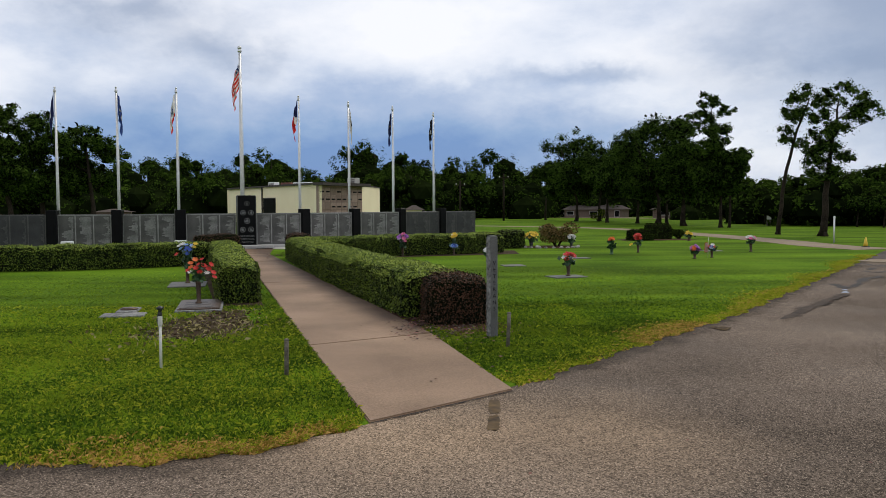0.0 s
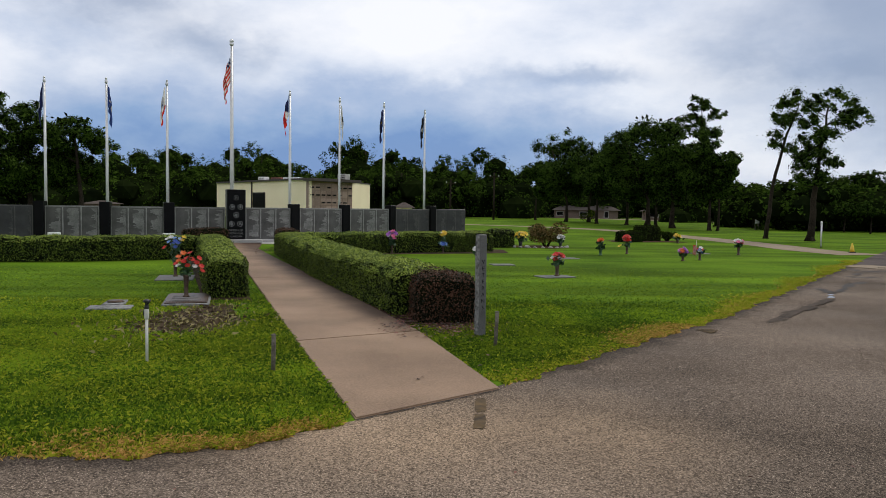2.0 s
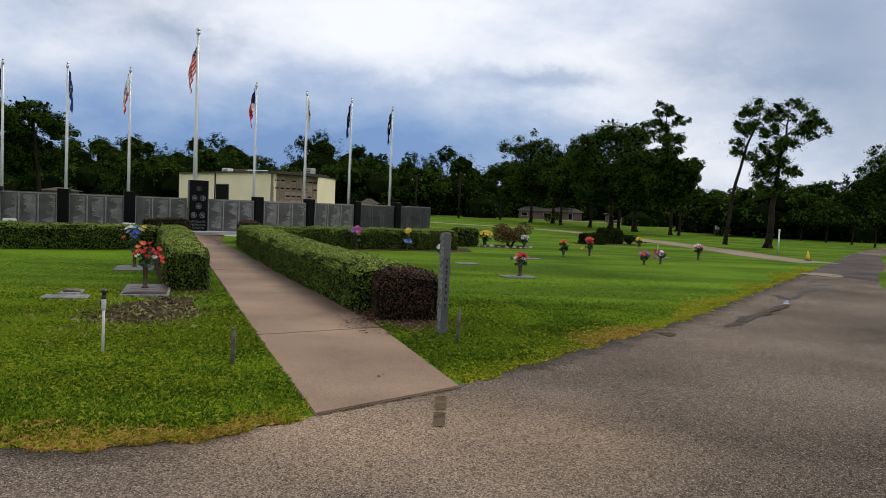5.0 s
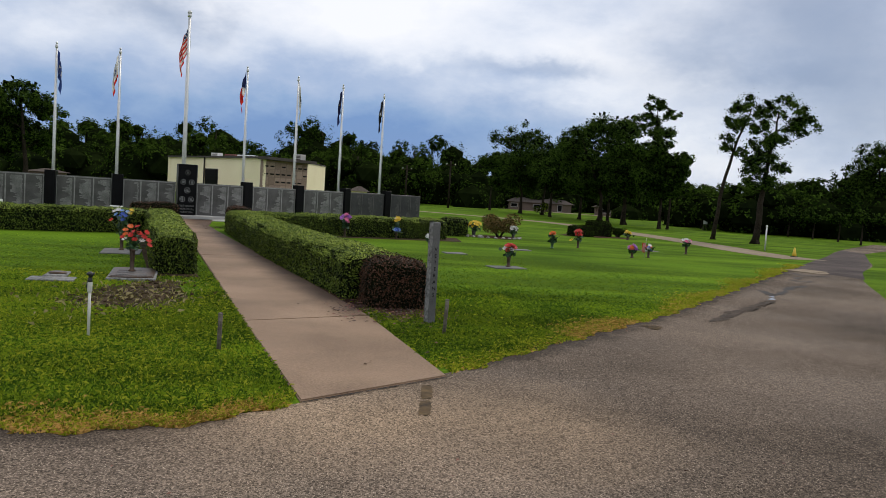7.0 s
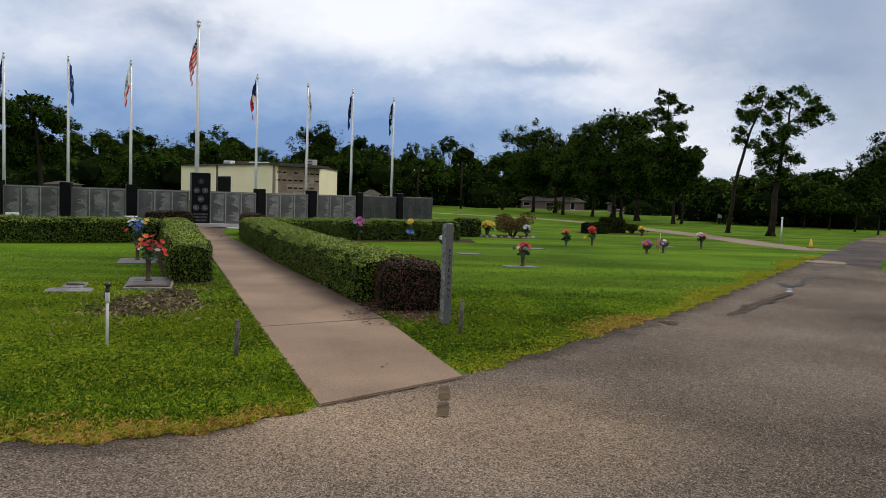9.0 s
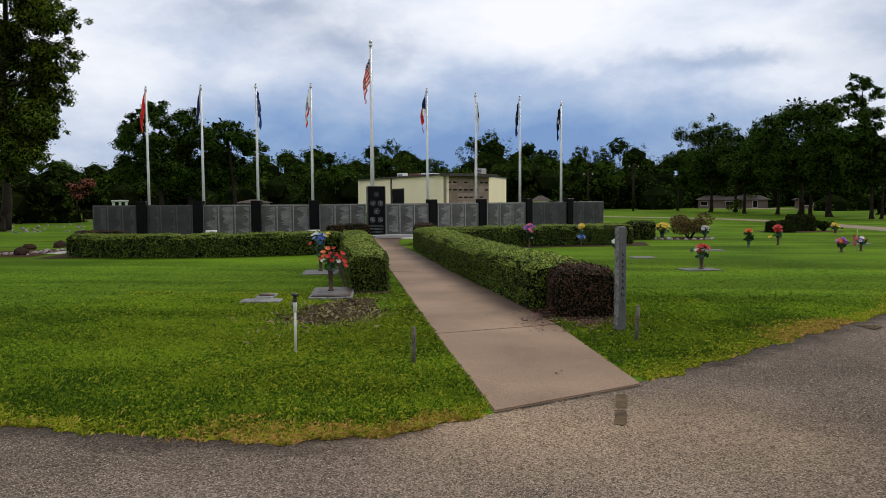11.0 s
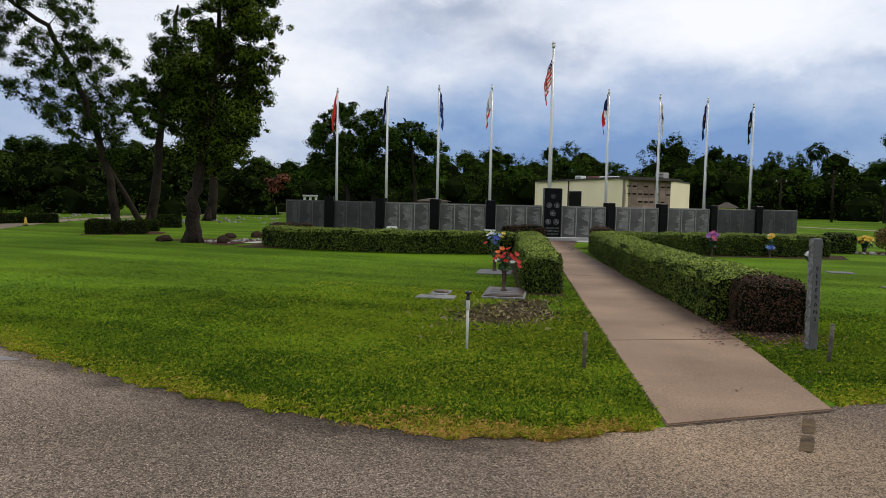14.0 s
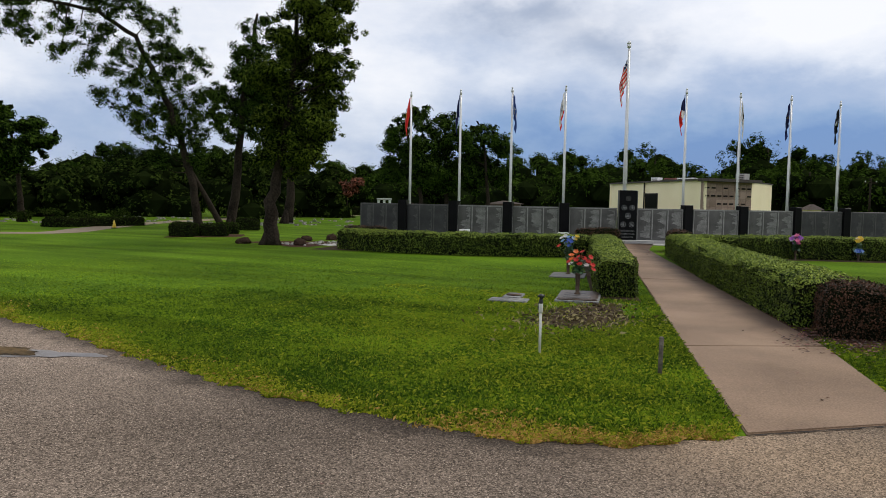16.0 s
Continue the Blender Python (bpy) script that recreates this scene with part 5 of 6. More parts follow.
wall_between(e, f1, H1, 0.3, CREAM, "back_wall", mau)
bm = bmesh.new()
bm.faces.new([bm.verts.new((q[0] - b[0], q[1] - b[1], H1 + 0.05)) for q in (a, b, c, e, f1)])
part("roof", bm, ROOFDARK, mau)
for az, d, w, h, m in ((-11.9, 88, 0.9, 0.55, WHITE), (-10.9, 86, 1.4, 0.45, REDROOF := shade("rusty_red_metal", (0.10, 0.03, 0.02), (0.24, 0.09, 0.06), 0.7)), (-9.9, 84, 2.0, 0.42, WHITE), (-6.35, 82, 1.0, 0.8, PALECON)):
    q = local(az, d)
    t = thing("roof_unit", q[0], q[1], H1 + 0.05, -30, "boxy air-conditioning unit on the flat roof", "roof unit")
    part("casing", bx(-w / 2, w / 2, -0.4, 0.4, 0.06, h, 0.03), m, t)
    part("skid", bx(-w / 2, w / 2, -0.3, 0.3, 0.0, 0.06), ROOFDARK, t)
    for k in range(4):
        part("louvre", bx(-w * 0.4, w * 0.4, -0.42, -0.40, 0.12 + k * (h - 0.2) / 4, 0.12 + (k + 0.5) * (h - 0.2) / 4), ROOFDARK, t)


def house(x, y, turn, w, d, h, roof, wallmat, roofmat, label, openings):
    t = thing("house", x, y, 0, turn, label, "house")
    part("wall", bx(-w / 2, w / 2, 0, d, 0, h), wallmat, t)
    bm = bmesh.new()
    v = [bm.verts.new(q) for q in ((-w / 2 - 0.4, -0.4, h), (w / 2 + 0.4, -0.4, h), (w / 2 + 0.4, d + 0.4, h), (-w / 2 - 0.4, d + 0.4, h), (-w / 2 + d * 0.35, d / 2, h + roof), (w / 2 - d * 0.35, d / 2, h + roof))]
    for f in ((0, 1, 5, 4), (1, 2, 5), (2, 3, 4, 5), (3, 0, 4), (3, 2, 1, 0)):
        bm.faces.new([v[k] for k in f])
    part("roof", bm, roofmat, t)
    for x0, x1, z0, z1 in openings:
        o = part("window", bx(x0, x1, -0.05, 0.0, z0, z1), PALECON, t)
        part("pane", bx(x0 + 0.08, x1 - 0.08, -0.07, -0.045, z0 + 0.08, z1 - 0.08), BLACKGRANITE, o)
    return t


BRICKTAN = shade("tan_brick", (0.11, 0.080, 0.062), (0.17, 0.125, 0.098), 0.85, 8, 0.6, 0.1)
SHINGLE = shade("grey_brown_shingle", (0.055, 0.046, 0.040), (0.11, 0.095, 0.085), 0.95, 6, 0.6, 0.2, spec=0.0)
house(21.9, 114, -8, 9, 7, 1.15, 1.35, BRICKTAN, SHINGLE, "low tan brick house with a hipped roof", [(-4.2, -3.2, 0.35, 0.95), (-1, 0.2, 0.35, 0.95), (2.5, 3.2, 0.05, 1.05)])
house(31.5, 106, -14, 7, 6, 1.15, 0.8, BRICKTAN, SHINGLE, "low tan house with a porch behind trees", [(-2.6, -1.4, 0.35, 0.95), (1.0, 2.2, 0.35, 0.95)])
house(-3.3, 92, 2, 1.8, 2, 1.25, 0.6, CREAM, SHINGLE, "small cream shed with a gabled roof", [(0.1, 0.5, 0.5, 0.95)])
house(-34.6, 84, 20, 3.5, 4, 1.25, 0.35, BRICKTAN, SHINGLE, "small low house behind the trees", [(-1.2, -0.2, 0.4, 1.0)])
p = local(-31.0, 52)
t = thing("pavilion", p[0], p[1], 0, 30, "small white open pavilion with square columns", "pavilion")
for x in (-0.36, 0.0, 0.36):
    part("column", bx(x - 0.07, x + 0.07, -0.07, 0.07, 0, 1.5), WHITE, t)
    part("column", bx(x - 0.07, x + 0.07, 0.93, 1.07, 0, 1.5), WHITE, t)
part("roof", bx(-0.48, 0.48, -0.2, 1.2, 1.5, 1.62, 0.03), PALECON, t)

# ---- road furniture, poles ----
for x, y, h in ((15.97, 30.16, 0.36), (-29.7, 25.7, 0.36)):
    t = thing("traffic_cone", x, y, 0.012, 0, "small faded yellow marker cone at the lane's edge", "cone", "marker cones")
    part("foot", bx(-0.11, 0.11, -0.11, 0.11, 0, 0.03, 0.008), BLACKPL, t)
    part("cone", lathe([(0.09, 0.03), (0.07, h * 0.4), (0.025, h)], 10), YELLOW, t)
t = thing("sign_post", 16.6, 33.9, 0, 15, "thin grey metal post at the lane junction", "post")
part("post", tube(bmesh.new(), [(0, 0, 0), (0, 0, 1.05)], [0.035, 0.035], 8), STEEL, t)
part("cap", lathe([(0.05, 1.04), (0.05, 1.10), (0.02, 1.13)], 8), STEEL, t)
t = thing("sign", 25.5, 62.5, 0, 20, "small white sign board on two posts", "sign")
part("board", bx(-0.2, 0.2, -0.03, 0.03, 0.5, 1.3, 0.01), WHITE, t)
for x in (-0.14, 0.14):
    part("post", bx(x - 0.04, x + 0.04, 0.03, 0.09, 0, 0.9), RODGREY, t)
for az, d, h in ((1.25, 92, 4.6), (4.35, 92, 5.4), (-2.6, 110, 6.2)):
    q = local(az, d)
    t = thing("utility_pole", q[0], q[1], 0, 10, "wooden utility pole with a crossarm", "utility pole")
    part("pole", tube(bmesh.new(), [(0, 0, 0), (0, 0, h)], [0.13, 0.09], 8), BARK, t)
    part("crossarm", bx(-0.6, 0.6, -0.16, -0.08, h - 0.55, h - 0.43), BARK, t)
    for x in (-0.5, 0.5):
        part("insulator", lathe([(0.04, h - 0.43), (0.05, h - 0.36), (0.03, h - 0.3)], 6, x, -0.12), WHITE, t)


def car(x, y, turn, paint, label):
    t = thing("parked_car", x, y, 0.012, turn, label, "car")
    bm = bx(-2.1, 2.1, -0.85, 0.85, 0.28, 0.85, 0.12)
    part("body", bm, paint, t)
    bm = bx(-1.2, 1.1, -0.75, 0.75, 0.83, 1.4, 0.2)
    part("cabin", bm, BLACKGRANITE, t)
    part("roof", bx(-0.9, 0.8, -0.62, 0.62, 1.38, 1.44, 0.02), paint, t)
    for wx in (-1.35, 1.35):
        for wy in (-0.8, 0.8):
            bm = bmesh.new()
            bmesh.ops.create_cone(bm, cap_ends=True, segments=14, radius1=0.31, radius2=0.31, depth=0.2, matrix=pose(wx, wy, 0.31, 90))
            o = part("wheel", bm, BLACKPL, t)
            bm = bmesh.new()
            bmesh.ops.create_cone(bm, cap_ends=True, segments=10, radius1=0.18, radius2=0.18, depth=0.22, matrix=pose(wx, wy, 0.31, 90))
            part("rim", bm, STEEL, o)


car(16.9, 119, -35, STEEL, "silver parked car near a tan house")
car(39.0, 84, -50, WHITE, "white parked car under the far trees")
car(44.5, 76, -52, BLACKGRANITE, "dark parked car under the far trees")

# ---- graves, flowers and small things on the lawn ----
FLOWER = {k: shade("petal_" + k, tuple(0.7 * c for c in col), col, 0.6, 30, 5, 0, thin=0.2) for k, col in (
    ("red", (0.62, 0.030, 0.018)), ("orange", (0.75, 0.16, 0.02)), ("yellow", (0.75, 0.52, 0.03)), ("white", (0.75, 0.74, 0.72)), ("blue", (0.06, 0.13, 0.55)), ("purple", (0.36, 0.10, 0.48)), ("pink", (0.72, 0.16, 0.32)), ("skyblue", (0.25, 0.42, 0.75)))}
PETALS = {}


def blossom_mesh(colour):
    """Two whorls of cupped petals."""
    if colour not in PETALS:
        bm = bmesh.new()
        for ring, (n, r, z) in enumerate(((6, 1.0, 0.0), (5, 0.62, 0.22))):
            for k in range(n):
                a = k * 2 * math.pi / n + ring * 0.5
                c, s = math.cos(a), math.sin(a)
                v = [bm.verts.new((x * c - y * s, x * s + y * c, zz + z)) for x, y, zz in ((0, 0, 0), (r * 0.55, -r * 0.38, 0.22), (r, 0, 0.42 - ring * 0.1), (r * 0.55, r * 0.38, 0.22))]
                bm.faces.new(v)
        me = bpy.data.meshes.new("blossom")
        bm.to_mesh(me)
        bm.free()
        me.materials.append(FLOWER[colour])
        PETALS[colour] = me
    return PETALS[colour]


def bouquet(x, y, z0, vase_h, vase_r, tops, size, label, seed, vase_mat=None, name="flower_vase", green=60):
    """A vase with artificial flowers: tops are (dx, dy, height, colour)."""
    r = random.Random(seed)
    t = thing(name, x, y, z0, 0, label, "flower vase", "grave flowers")
    part("vase", lathe([(vase_r * 1.3, 0), (vase_r * 1.25, 0.015), (vase_r * 0.75, 0.03), (vase_r * 0.8, vase_h * 0.5), (vase_r, vase_h * 0.8), (vase_r * 0.9, vase_h * 0.84), (vase_r * 1.08, vase_h * 0.9), (vase_r * 1.08, vase_h)], 12), vase_mat or BRONZE, t)
    bm = bmesh.new()
    for dx, dy, h, _ in tops:
        tube(bm, [(0, 0, vase_h * 0.8), (dx * 0.4, dy * 0.4, (h + vase_h) / 2), (dx, dy, h)], [0.004] * 3, 4)
    part("stems", bm, LEAFGREEN, t)
    hi = max(h for _, _, h, _ in tops)
    pos = np.array([(r.gauss(0, vase_r * 1.1), r.gauss(0, vase_r * 1.1), vase_h + r.random() ** 1.5 * (hi - vase_h) * 0.75) for _ in range(green)])
    quads("foliage", leaves(pos, size * 1.5), LEAFGREEN, t)
    for dx, dy, h, c in tops:
        o = link("blossom", blossom_mesh(c), None, t)
        tilt = Vector((dx * 3 + r.gauss(0, 0.2), dy * 3 - 0.5 + r.gauss(0, 0.2), 0.9)).to_track_quat("Z", "Y").to_matrix().to_4x4()
        o.matrix_basis = Matrix.Translation((dx, dy, h)) @ tilt @ Matrix.Diagonal((size, size, size, 1))
    return t


def ball(n, w, h0, h1, colours, seed):
    r = random.Random(seed)
    out = []
    for k in range(2 * n):
        a, e = r.uniform(0, 2 * math.pi), r.uniform(-0.9, 1.0)
        q = math.sqrt(1 - e * e) * r.uniform(0.6, 1.0)
        out.append((w * q * math.cos(a), w * q * math.sin(a), (h0 + h1) / 2 + (h1 - h0) / 2 * e, colours[k % len(colours)]))
    return out


def marker(x, y, w, d, turn, label, seed, bronze=False):
    t = thing("grave_marker", x, y, 0, turn, label, "grave marker", "grave markers")
    part("stone", bx(-w / 2, w / 2, -d / 2, d / 2, -0.03, 0.045 if bronze else 0.022, 0.008), ROUGHGRANITE if bronze else POSTGRANITE, t)
    if bronze:
        part("plaque", bx(-w * 0.45, w * 0.45, -d * 0.45, d * 0.45, 0.045, 0.062, 0.006), BRONZE, t, "weathered bronze plaque")
        for k in range(3):
            part("inscription", bx(-w * 0.34, w * 0.30 - k * 0.05, -d * 0.3 + k * d * 0.2, -d * 0.22 + k * d * 0.2, 0.062, 0.066), POSTGRANITE, t, "worn raised writing")
        part("rim", bx(-w * 0.42, w * 0.42, -d * 0.40, -d * 0.36, 0.062, 0.068), BRONZE, t)
    return t


marker(-3.92, 12.85, 0.70, 1.45, 14, "flat granite grave marker with a bronze plaque", 1, True)
bouquet(-3.98, 12.95, 0.062, 0.36, 0.044, [(0.02, 0, 0.62, "red"), (0.10, -0.02, 0.60, "red"), (-0.12, 0, 0.64, "orange"), (-0.05, 0.02, 0.70, "orange"), (0.06, 0.02, 0.70, "red"), (-0.15, -0.02, 0.53, "red"), (0.17, 0, 0.55, "red"),
                                           (0.24, 0.01, 0.49, "red"), (0.26, -0.02, 0.42, "red"), (0.04, -0.05, 0.50, "red"), (0.13, 0.03, 0.48, "white"), (-0.10, -0.05, 0.58, "orange"), (-0.02, -0.06, 0.57, "red"), (0.20, 0.02, 0.62, "red"), (-0.14, 0.05, 0.49, "white")], 0.056,
        "bronze vase with red and orange artificial flowers on a grave marker", 3)
marker(-5.35, 16.7, 0.75, 1.1, 14, "flat grey grave marker by the hedge", 2)
bouquet(-5.42, 16.9, 0.022, 0.33, 0.044, [(-0.16, 0, 0.78, "white"), (-0.08, 0, 0.82, "white"), (0.0, 0, 0.74, "blue"), (0.06, -0.02, 0.70, "blue"), (-0.04, -0.03, 0.68, "blue"), (0.10, 0, 0.78, "skyblue"), (0.18, 0, 0.82, "yellow"), (0.14, 0, 0.76, "yellow"), (-0.12, -0.02, 0.72, "skyblue"), (-0.22, 0, 0.60, "red"), (-0.02, 0, 0.80, "skyblue"), (0.02, -0.04, 0.62, "blue")], 0.06,
        "bronze vase with blue, white and yellow artificial flowers", 4)
t = thing("grave_marker", -4.78, 11.95, 0, 12, "flat pale stone grave marker with a raised round vase lid", "grave marker", "grave markers")
part("stone", bx(-0.31, 0.31, -0.36, 0.02, 0.0, 0.04, 0.012), ROUGHGRANITE, t)
part("back_stone", bx(-0.16, 0.14, 0.02, 0.62, 0.0, 0.05, 0.012), ROUGHGRANITE, t)
part("lid", lathe([(0.13, 0.05), (0.13, 0.065), (0.10, 0.075), (0.10, 0.08)], 14, 0.0, 0.32), BRONZE, t, "round bronze vase lid")
marker(2.8, 18.1, 0.8, 0.55, 20, "flat grey grave marker in the grass", 5)
bouquet(2.86, 18.2, 0.022, 0.26, 0.05, ball(9, 0.13, 0.36, 0.50, ["red", "red", "purple", "red", "white"], 5), 0.075, "dark vase with red, purple and white artificial flowers", 5)
bouquet(6.75, 27.6, 0, 0.28, 0.05, ball(8, 0.13, 0.42, 0.62, ["red", "red", "red"], 6) + [(-0.24, 0, 0.26, "yellow")], 0.085, "dark vase with deep red artificial flowers", 6)
bouquet(5.62, 26.6, 0, 0.22, 0.06, ball(4, 0.06, 0.46, 0.52, ["orange"], 7), 0.09, "green vase with orange artificial flowers", 7, LEAFGREEN, green=90)
bouquet(10.72, 27.8, 0, 0.28, 0.05, ball(8, 0.14, 0.42, 0.52, ["white", "pink", "white", "red"], 8), 0.08, "dark vase with white and pink artificial flowers", 8)
bouquet(11.25, 36.5, 0, 0.2, 0.07, ball(7, 0.16, 0.28, 0.40, ["yellow"], 9), 0.10, "low vase with yellow artificial flowers", 9)
bouquet(7.65, 24.25, 0, 0.18, 0.05, ball(9, 0.13, 0.24, 0.38, ["purple", "pink", "orange", "purple"], 10), 0.085, "dark vase with purple, pink and orange artificial flowers", 10)
bouquet(8.32, 24.7, 0, 0.24, 0.045, ball(6, 0.09, 0.22, 0.38, ["blue", "red", "white"], 11), 0.075, "vase with red, white and blue artificial flowers", 11)
t = thing("stick_flag", 8.20, 24.7, 0, 0, "small striped hand flag on a stick", "small flag")
part("stick", tube(bmesh.new(), [(0, 0, 0), (0.01, 0, 0.62)], [0.008, 0.006], 5), PLASTIC, t)
part("cloth", bx(-0.10, 0.0, -0.004, 0.004, 0.16, 0.46), CLOTH["red"], t)
for k in range(3):
    part("stripe", bx(-0.085 + k * 0.03, -0.07 + k * 0.03, -0.007, 0.007, 0.17, 0.45), CLOTH["white"], t)
bouquet(-1.32, 26.05, 0, 0.30, 0.04, ball(9, 0.15, 0.46, 0.72, ["purple", "pink", "white", "purple"], 12), 0.09, "vase with purple and white artificial flowers by the hedge", 12)
bouquet(0.36, 26.75, 0, 0.22, 0.04, ball(4, 0.10, 0.58, 0.70, ["white", "yellow"], 13) + ball(3, 0.1, 0.26, 0.32, ["blue", "skyblue"], 14), 0.10, "vase with cream and blue artificial flowers by the hedge", 13)
bouquet(1.28, 22.6, 0, 0.2, 0.04, ball(5, 0.10, 0.30, 0.42, ["white"], 15), 0.085, "vase with white artificial flowers", 14)
bouquet(-0.42, 17.2, 0, 0.06, 0.05, ball(4, 0.16, 0.08, 0.14, ["white", "yellow"], 16), 0.06, "low bunch of white and yellow flowers in the grass", 15)
for x, y, sd in ((1.9, 21.6, 31), (-0.9, 21.4, 32), (4.2, 24.6, 33), (9.5, 28.2, 34)):
    marker(x, y, 0.6, 0.5, 12, "flat grey grave marker sunk in the grass", sd)

# inscribed granite post, steel rods, sprinkler riser
t = thing("stone_post", 0.60, 9.75, 0, 28, "square grey granite post with one rough side and cut letters", "stone post")
part("shaft", bx(-0.05, 0.05, -0.05, 0.05, 0.0, 1.24, 0.006), POSTGRANITE, t)
bm = bmesh.new()
rr = random.Random(4)
grid = [[bm.verts.new((-0.052 - (rr.uniform(0.0, 0.016) if 0 < i < 6 and 0 < j < 40 else 0.0), -0.048 + 0.096 * i / 6, 0.01 + 1.225 * j / 40)) for i in range(7)] for j in range(41)]
for j in range(40):
    for i in range(6):
        bm.faces.new((grid[j][i], grid[j + 1][i], grid[j + 1][i + 1], grid[j][i + 1]))
part("rough_face", bm, ROUGHGRANITE, t, "rough split stone face")
part("cap", bx(-0.047, 0.047, -0.047, 0.047, 1.236, 1.25, 0.005), ROUGHGRANITE, t)
for k, ch in enumerate("VETERANS"):
    lettering(ch, 0.066, t, pose(0.0, -0.052, 0.895 - k * 0.080, 90), BLACKGRANITE, 0.002, "dark cut letter")
for x, y, h, lean in ((0.73, 9.02, 0.40, 2.5), (-1.49, 7.5, 0.36, 1.0)):
    t = thing("steel_rod", x, y, 0, 0, "short weathered steel rod driven into the lawn", "steel rod", "steel rods")
    part("rod", tube(bmesh.new(), [(0, 0, -0.05), (math.sin(radians(lean)) * h, 0, h)], [0.021, 0.021], 8), RODGREY, t)
    part("cap", lathe([(0.023, h - 0.012), (0.023, h), (0.012, h + 0.008)], 8, math.sin(radians(lean)) * h), RODGREY, t)
t = thing("sprinkler_riser", -2.80, 7.85, 0, 0, "off-white plastic sprinkler riser with a black head", "sprinkler")
part("pipe", tube(bmesh.new(), [(0, 0, -0.05), (0.0, 0, 0.48)], [0.0145, 0.0145], 10), PLASTIC, t)
part("coupling", lathe([(0.020, 0.44), (0.024, 0.46), (0.024, 0.53), (0.018, 0.55)], 10), PLASTIC, t)
part("head", lathe([(0.016, 0.53), (0.026, 0.55), (0.02, 0.57), (0.014, 0.60), (0.034, 0.61), (0.034, 0.625), (0.01, 0.64)], 10), BLACKPL, t)
part("nozzle", tube(bmesh.new(), [(0, 0, 0.58), (0.02, -0.02, 0.60), (0.05, -0.03, 0.635)], [0.012, 0.011, 0.006], 6), BLACKPL, t)
part("lever", tube(bmesh.new(), [(-0.018, 0, 0.46), (-0.024, -0.01, 0.50), (-0.018, 0, 0.56)], [0.008, 0.010, 0.006], 6), BLACKPL, t)

# flower bed and clipped shrubs on the right-hand lawn
blotch("flower_bed", 4.1, 31.6, 1.25, 1.0, 0.012, MULCH, "mulched flower bed edged with stones", "flower bed", 5)
shrub(4.55, 32.0, 1.65, 1.05, BEDLEAF, 0.07, 3600, "loose reddish green shrub in a flower bed", 51)
bouquet(3.45, 31.2, 0, 0.24, 0.08, ball(12, 0.26, 0.36, 0.58, ["yellow"], 21), 0.095, "bunch of bright yellow flowers in a bed", 22, BLACKPL)
bouquet(5.05, 31.4, 0, 0.2, 0.06, ball(6, 0.15, 0.3, 0.46, ["white"], 22), 0.09, "bunch of white flowers in a bed", 23, BLACKPL)
bouquet(2.85, 31.2, 0, 0.12, 0.06, ball(5, 0.2, 0.14, 0.26, ["pink", "white"], 23), 0.08, "low pink and white flowers in a bed", 24, BLACKPL)
rk = random.Random(12)


def stone(x, y, s, mat_, label, category, z=0.0):
    bm = bmesh.new()
    bmesh.ops.create_icosphere(bm, subdivisions=2, radius=1)
    sd = rk.uniform(0, 50)
    for v in bm.verts:
        v.co = v.co * (1 + 0.35 * noise.noise(v.co * 1.3 + Vector((sd, 0, 0))) + 0.12 * noise.noise(v.co * 4 + Vector((sd, 0, 0))))
        v.co.z = max(v.co.z * 0.75, -0.3)
    ob = part("rock", bm, mat_)
    ob.matrix_basis = pose(x, y, z + s * 0.22, 0, 0, rk.uniform(0, 360)) @ Matrix.Diagonal((s, s * rk.uniform(0.7, 1), s * rk.uniform(0.7, 1), 1))
    return tagged(ob, label, category, "rocks")


for k in range(14):
    a = math.pi + k * math.pi / 13
    stone(4.1 + 1.25 * math.cos(a), 31.6 + 1.0 * math.sin(a), rk.uniform(0.07, 0.12), STONE, "small grey edging stone", "stone")
blotch("shrub_bed", 10.0, 38.2, 1.7, 1.4, 0.012, MULCH, "mulched bed of clipped shrubs", "shrub bed", 9)
hedge([(8.7, 37.2), (9.7, 37.4)], 0.9, 0.5, 700, 0.06, DARKLEAF, "boxy dark clipped shrub", 41, "bush")
hedge([(9.9, 38.8), (11.0, 38.9)], 0.9, 0.72, 700, 0.06, DARKLEAF, "taller boxy dark clipped shrub", 42, "bush")
shrub(11.5, 38.9, 1.0, 0.52, DARKLEAF, 0.07, 1400, "rounded green shrub beside clipped bushes", 52)
shrub(16.4, 84, 1.6, 1.5, GOLDLEAF, 0.14, 700, "small young tree-like shrub on the far lawn", 53)

# beds under the left-hand trees
blotch("rock_bed", -16.6, 22.2, 1.5, 1.5, 0.012, MULCH, "mulched bed round the tree with scattered stones", "rock bed", 6, 30)
sheet("stone_slab", [(-15.7, 21.9), (-15.1, 21.7), (-14.9, 22.6), (-15.8, 23.5)], 0.016, PALECON, "pale stone slab beside the rock bed", category="stone slab")
stone(-18.0, 20.9, 0.28, BROWNROCK, "dark boulder at the foot of a tree", "boulder")
stone(-17.6, 23.8, 0.24, BROWNROCK, "dark boulder in a rock bed", "boulder")
stone(-17.3, 25.0, 0.26, BROWNROCK, "dark boulder in a rock bed", "boulder")
stone(-16.0, 21.3, 0.26, BROWNROCK, "brown boulder in a rock bed", "boulder")
for k in range(46):
    stone(-16.6 + rk.uniform(-0.4, 1.0), 21.5 + rk.uniform(-0.3, 2.0), rk.uniform(0.04, 0.09), STONE, "small pale stone in a rock bed", "stone", 0.01)
blotch("shrub_bed", -22.6, 24.2, 1.2, 2.0, 0.012, MULCH, "mulched bed of clipped bushes round leaning trees", "shrub bed", 8, 20)
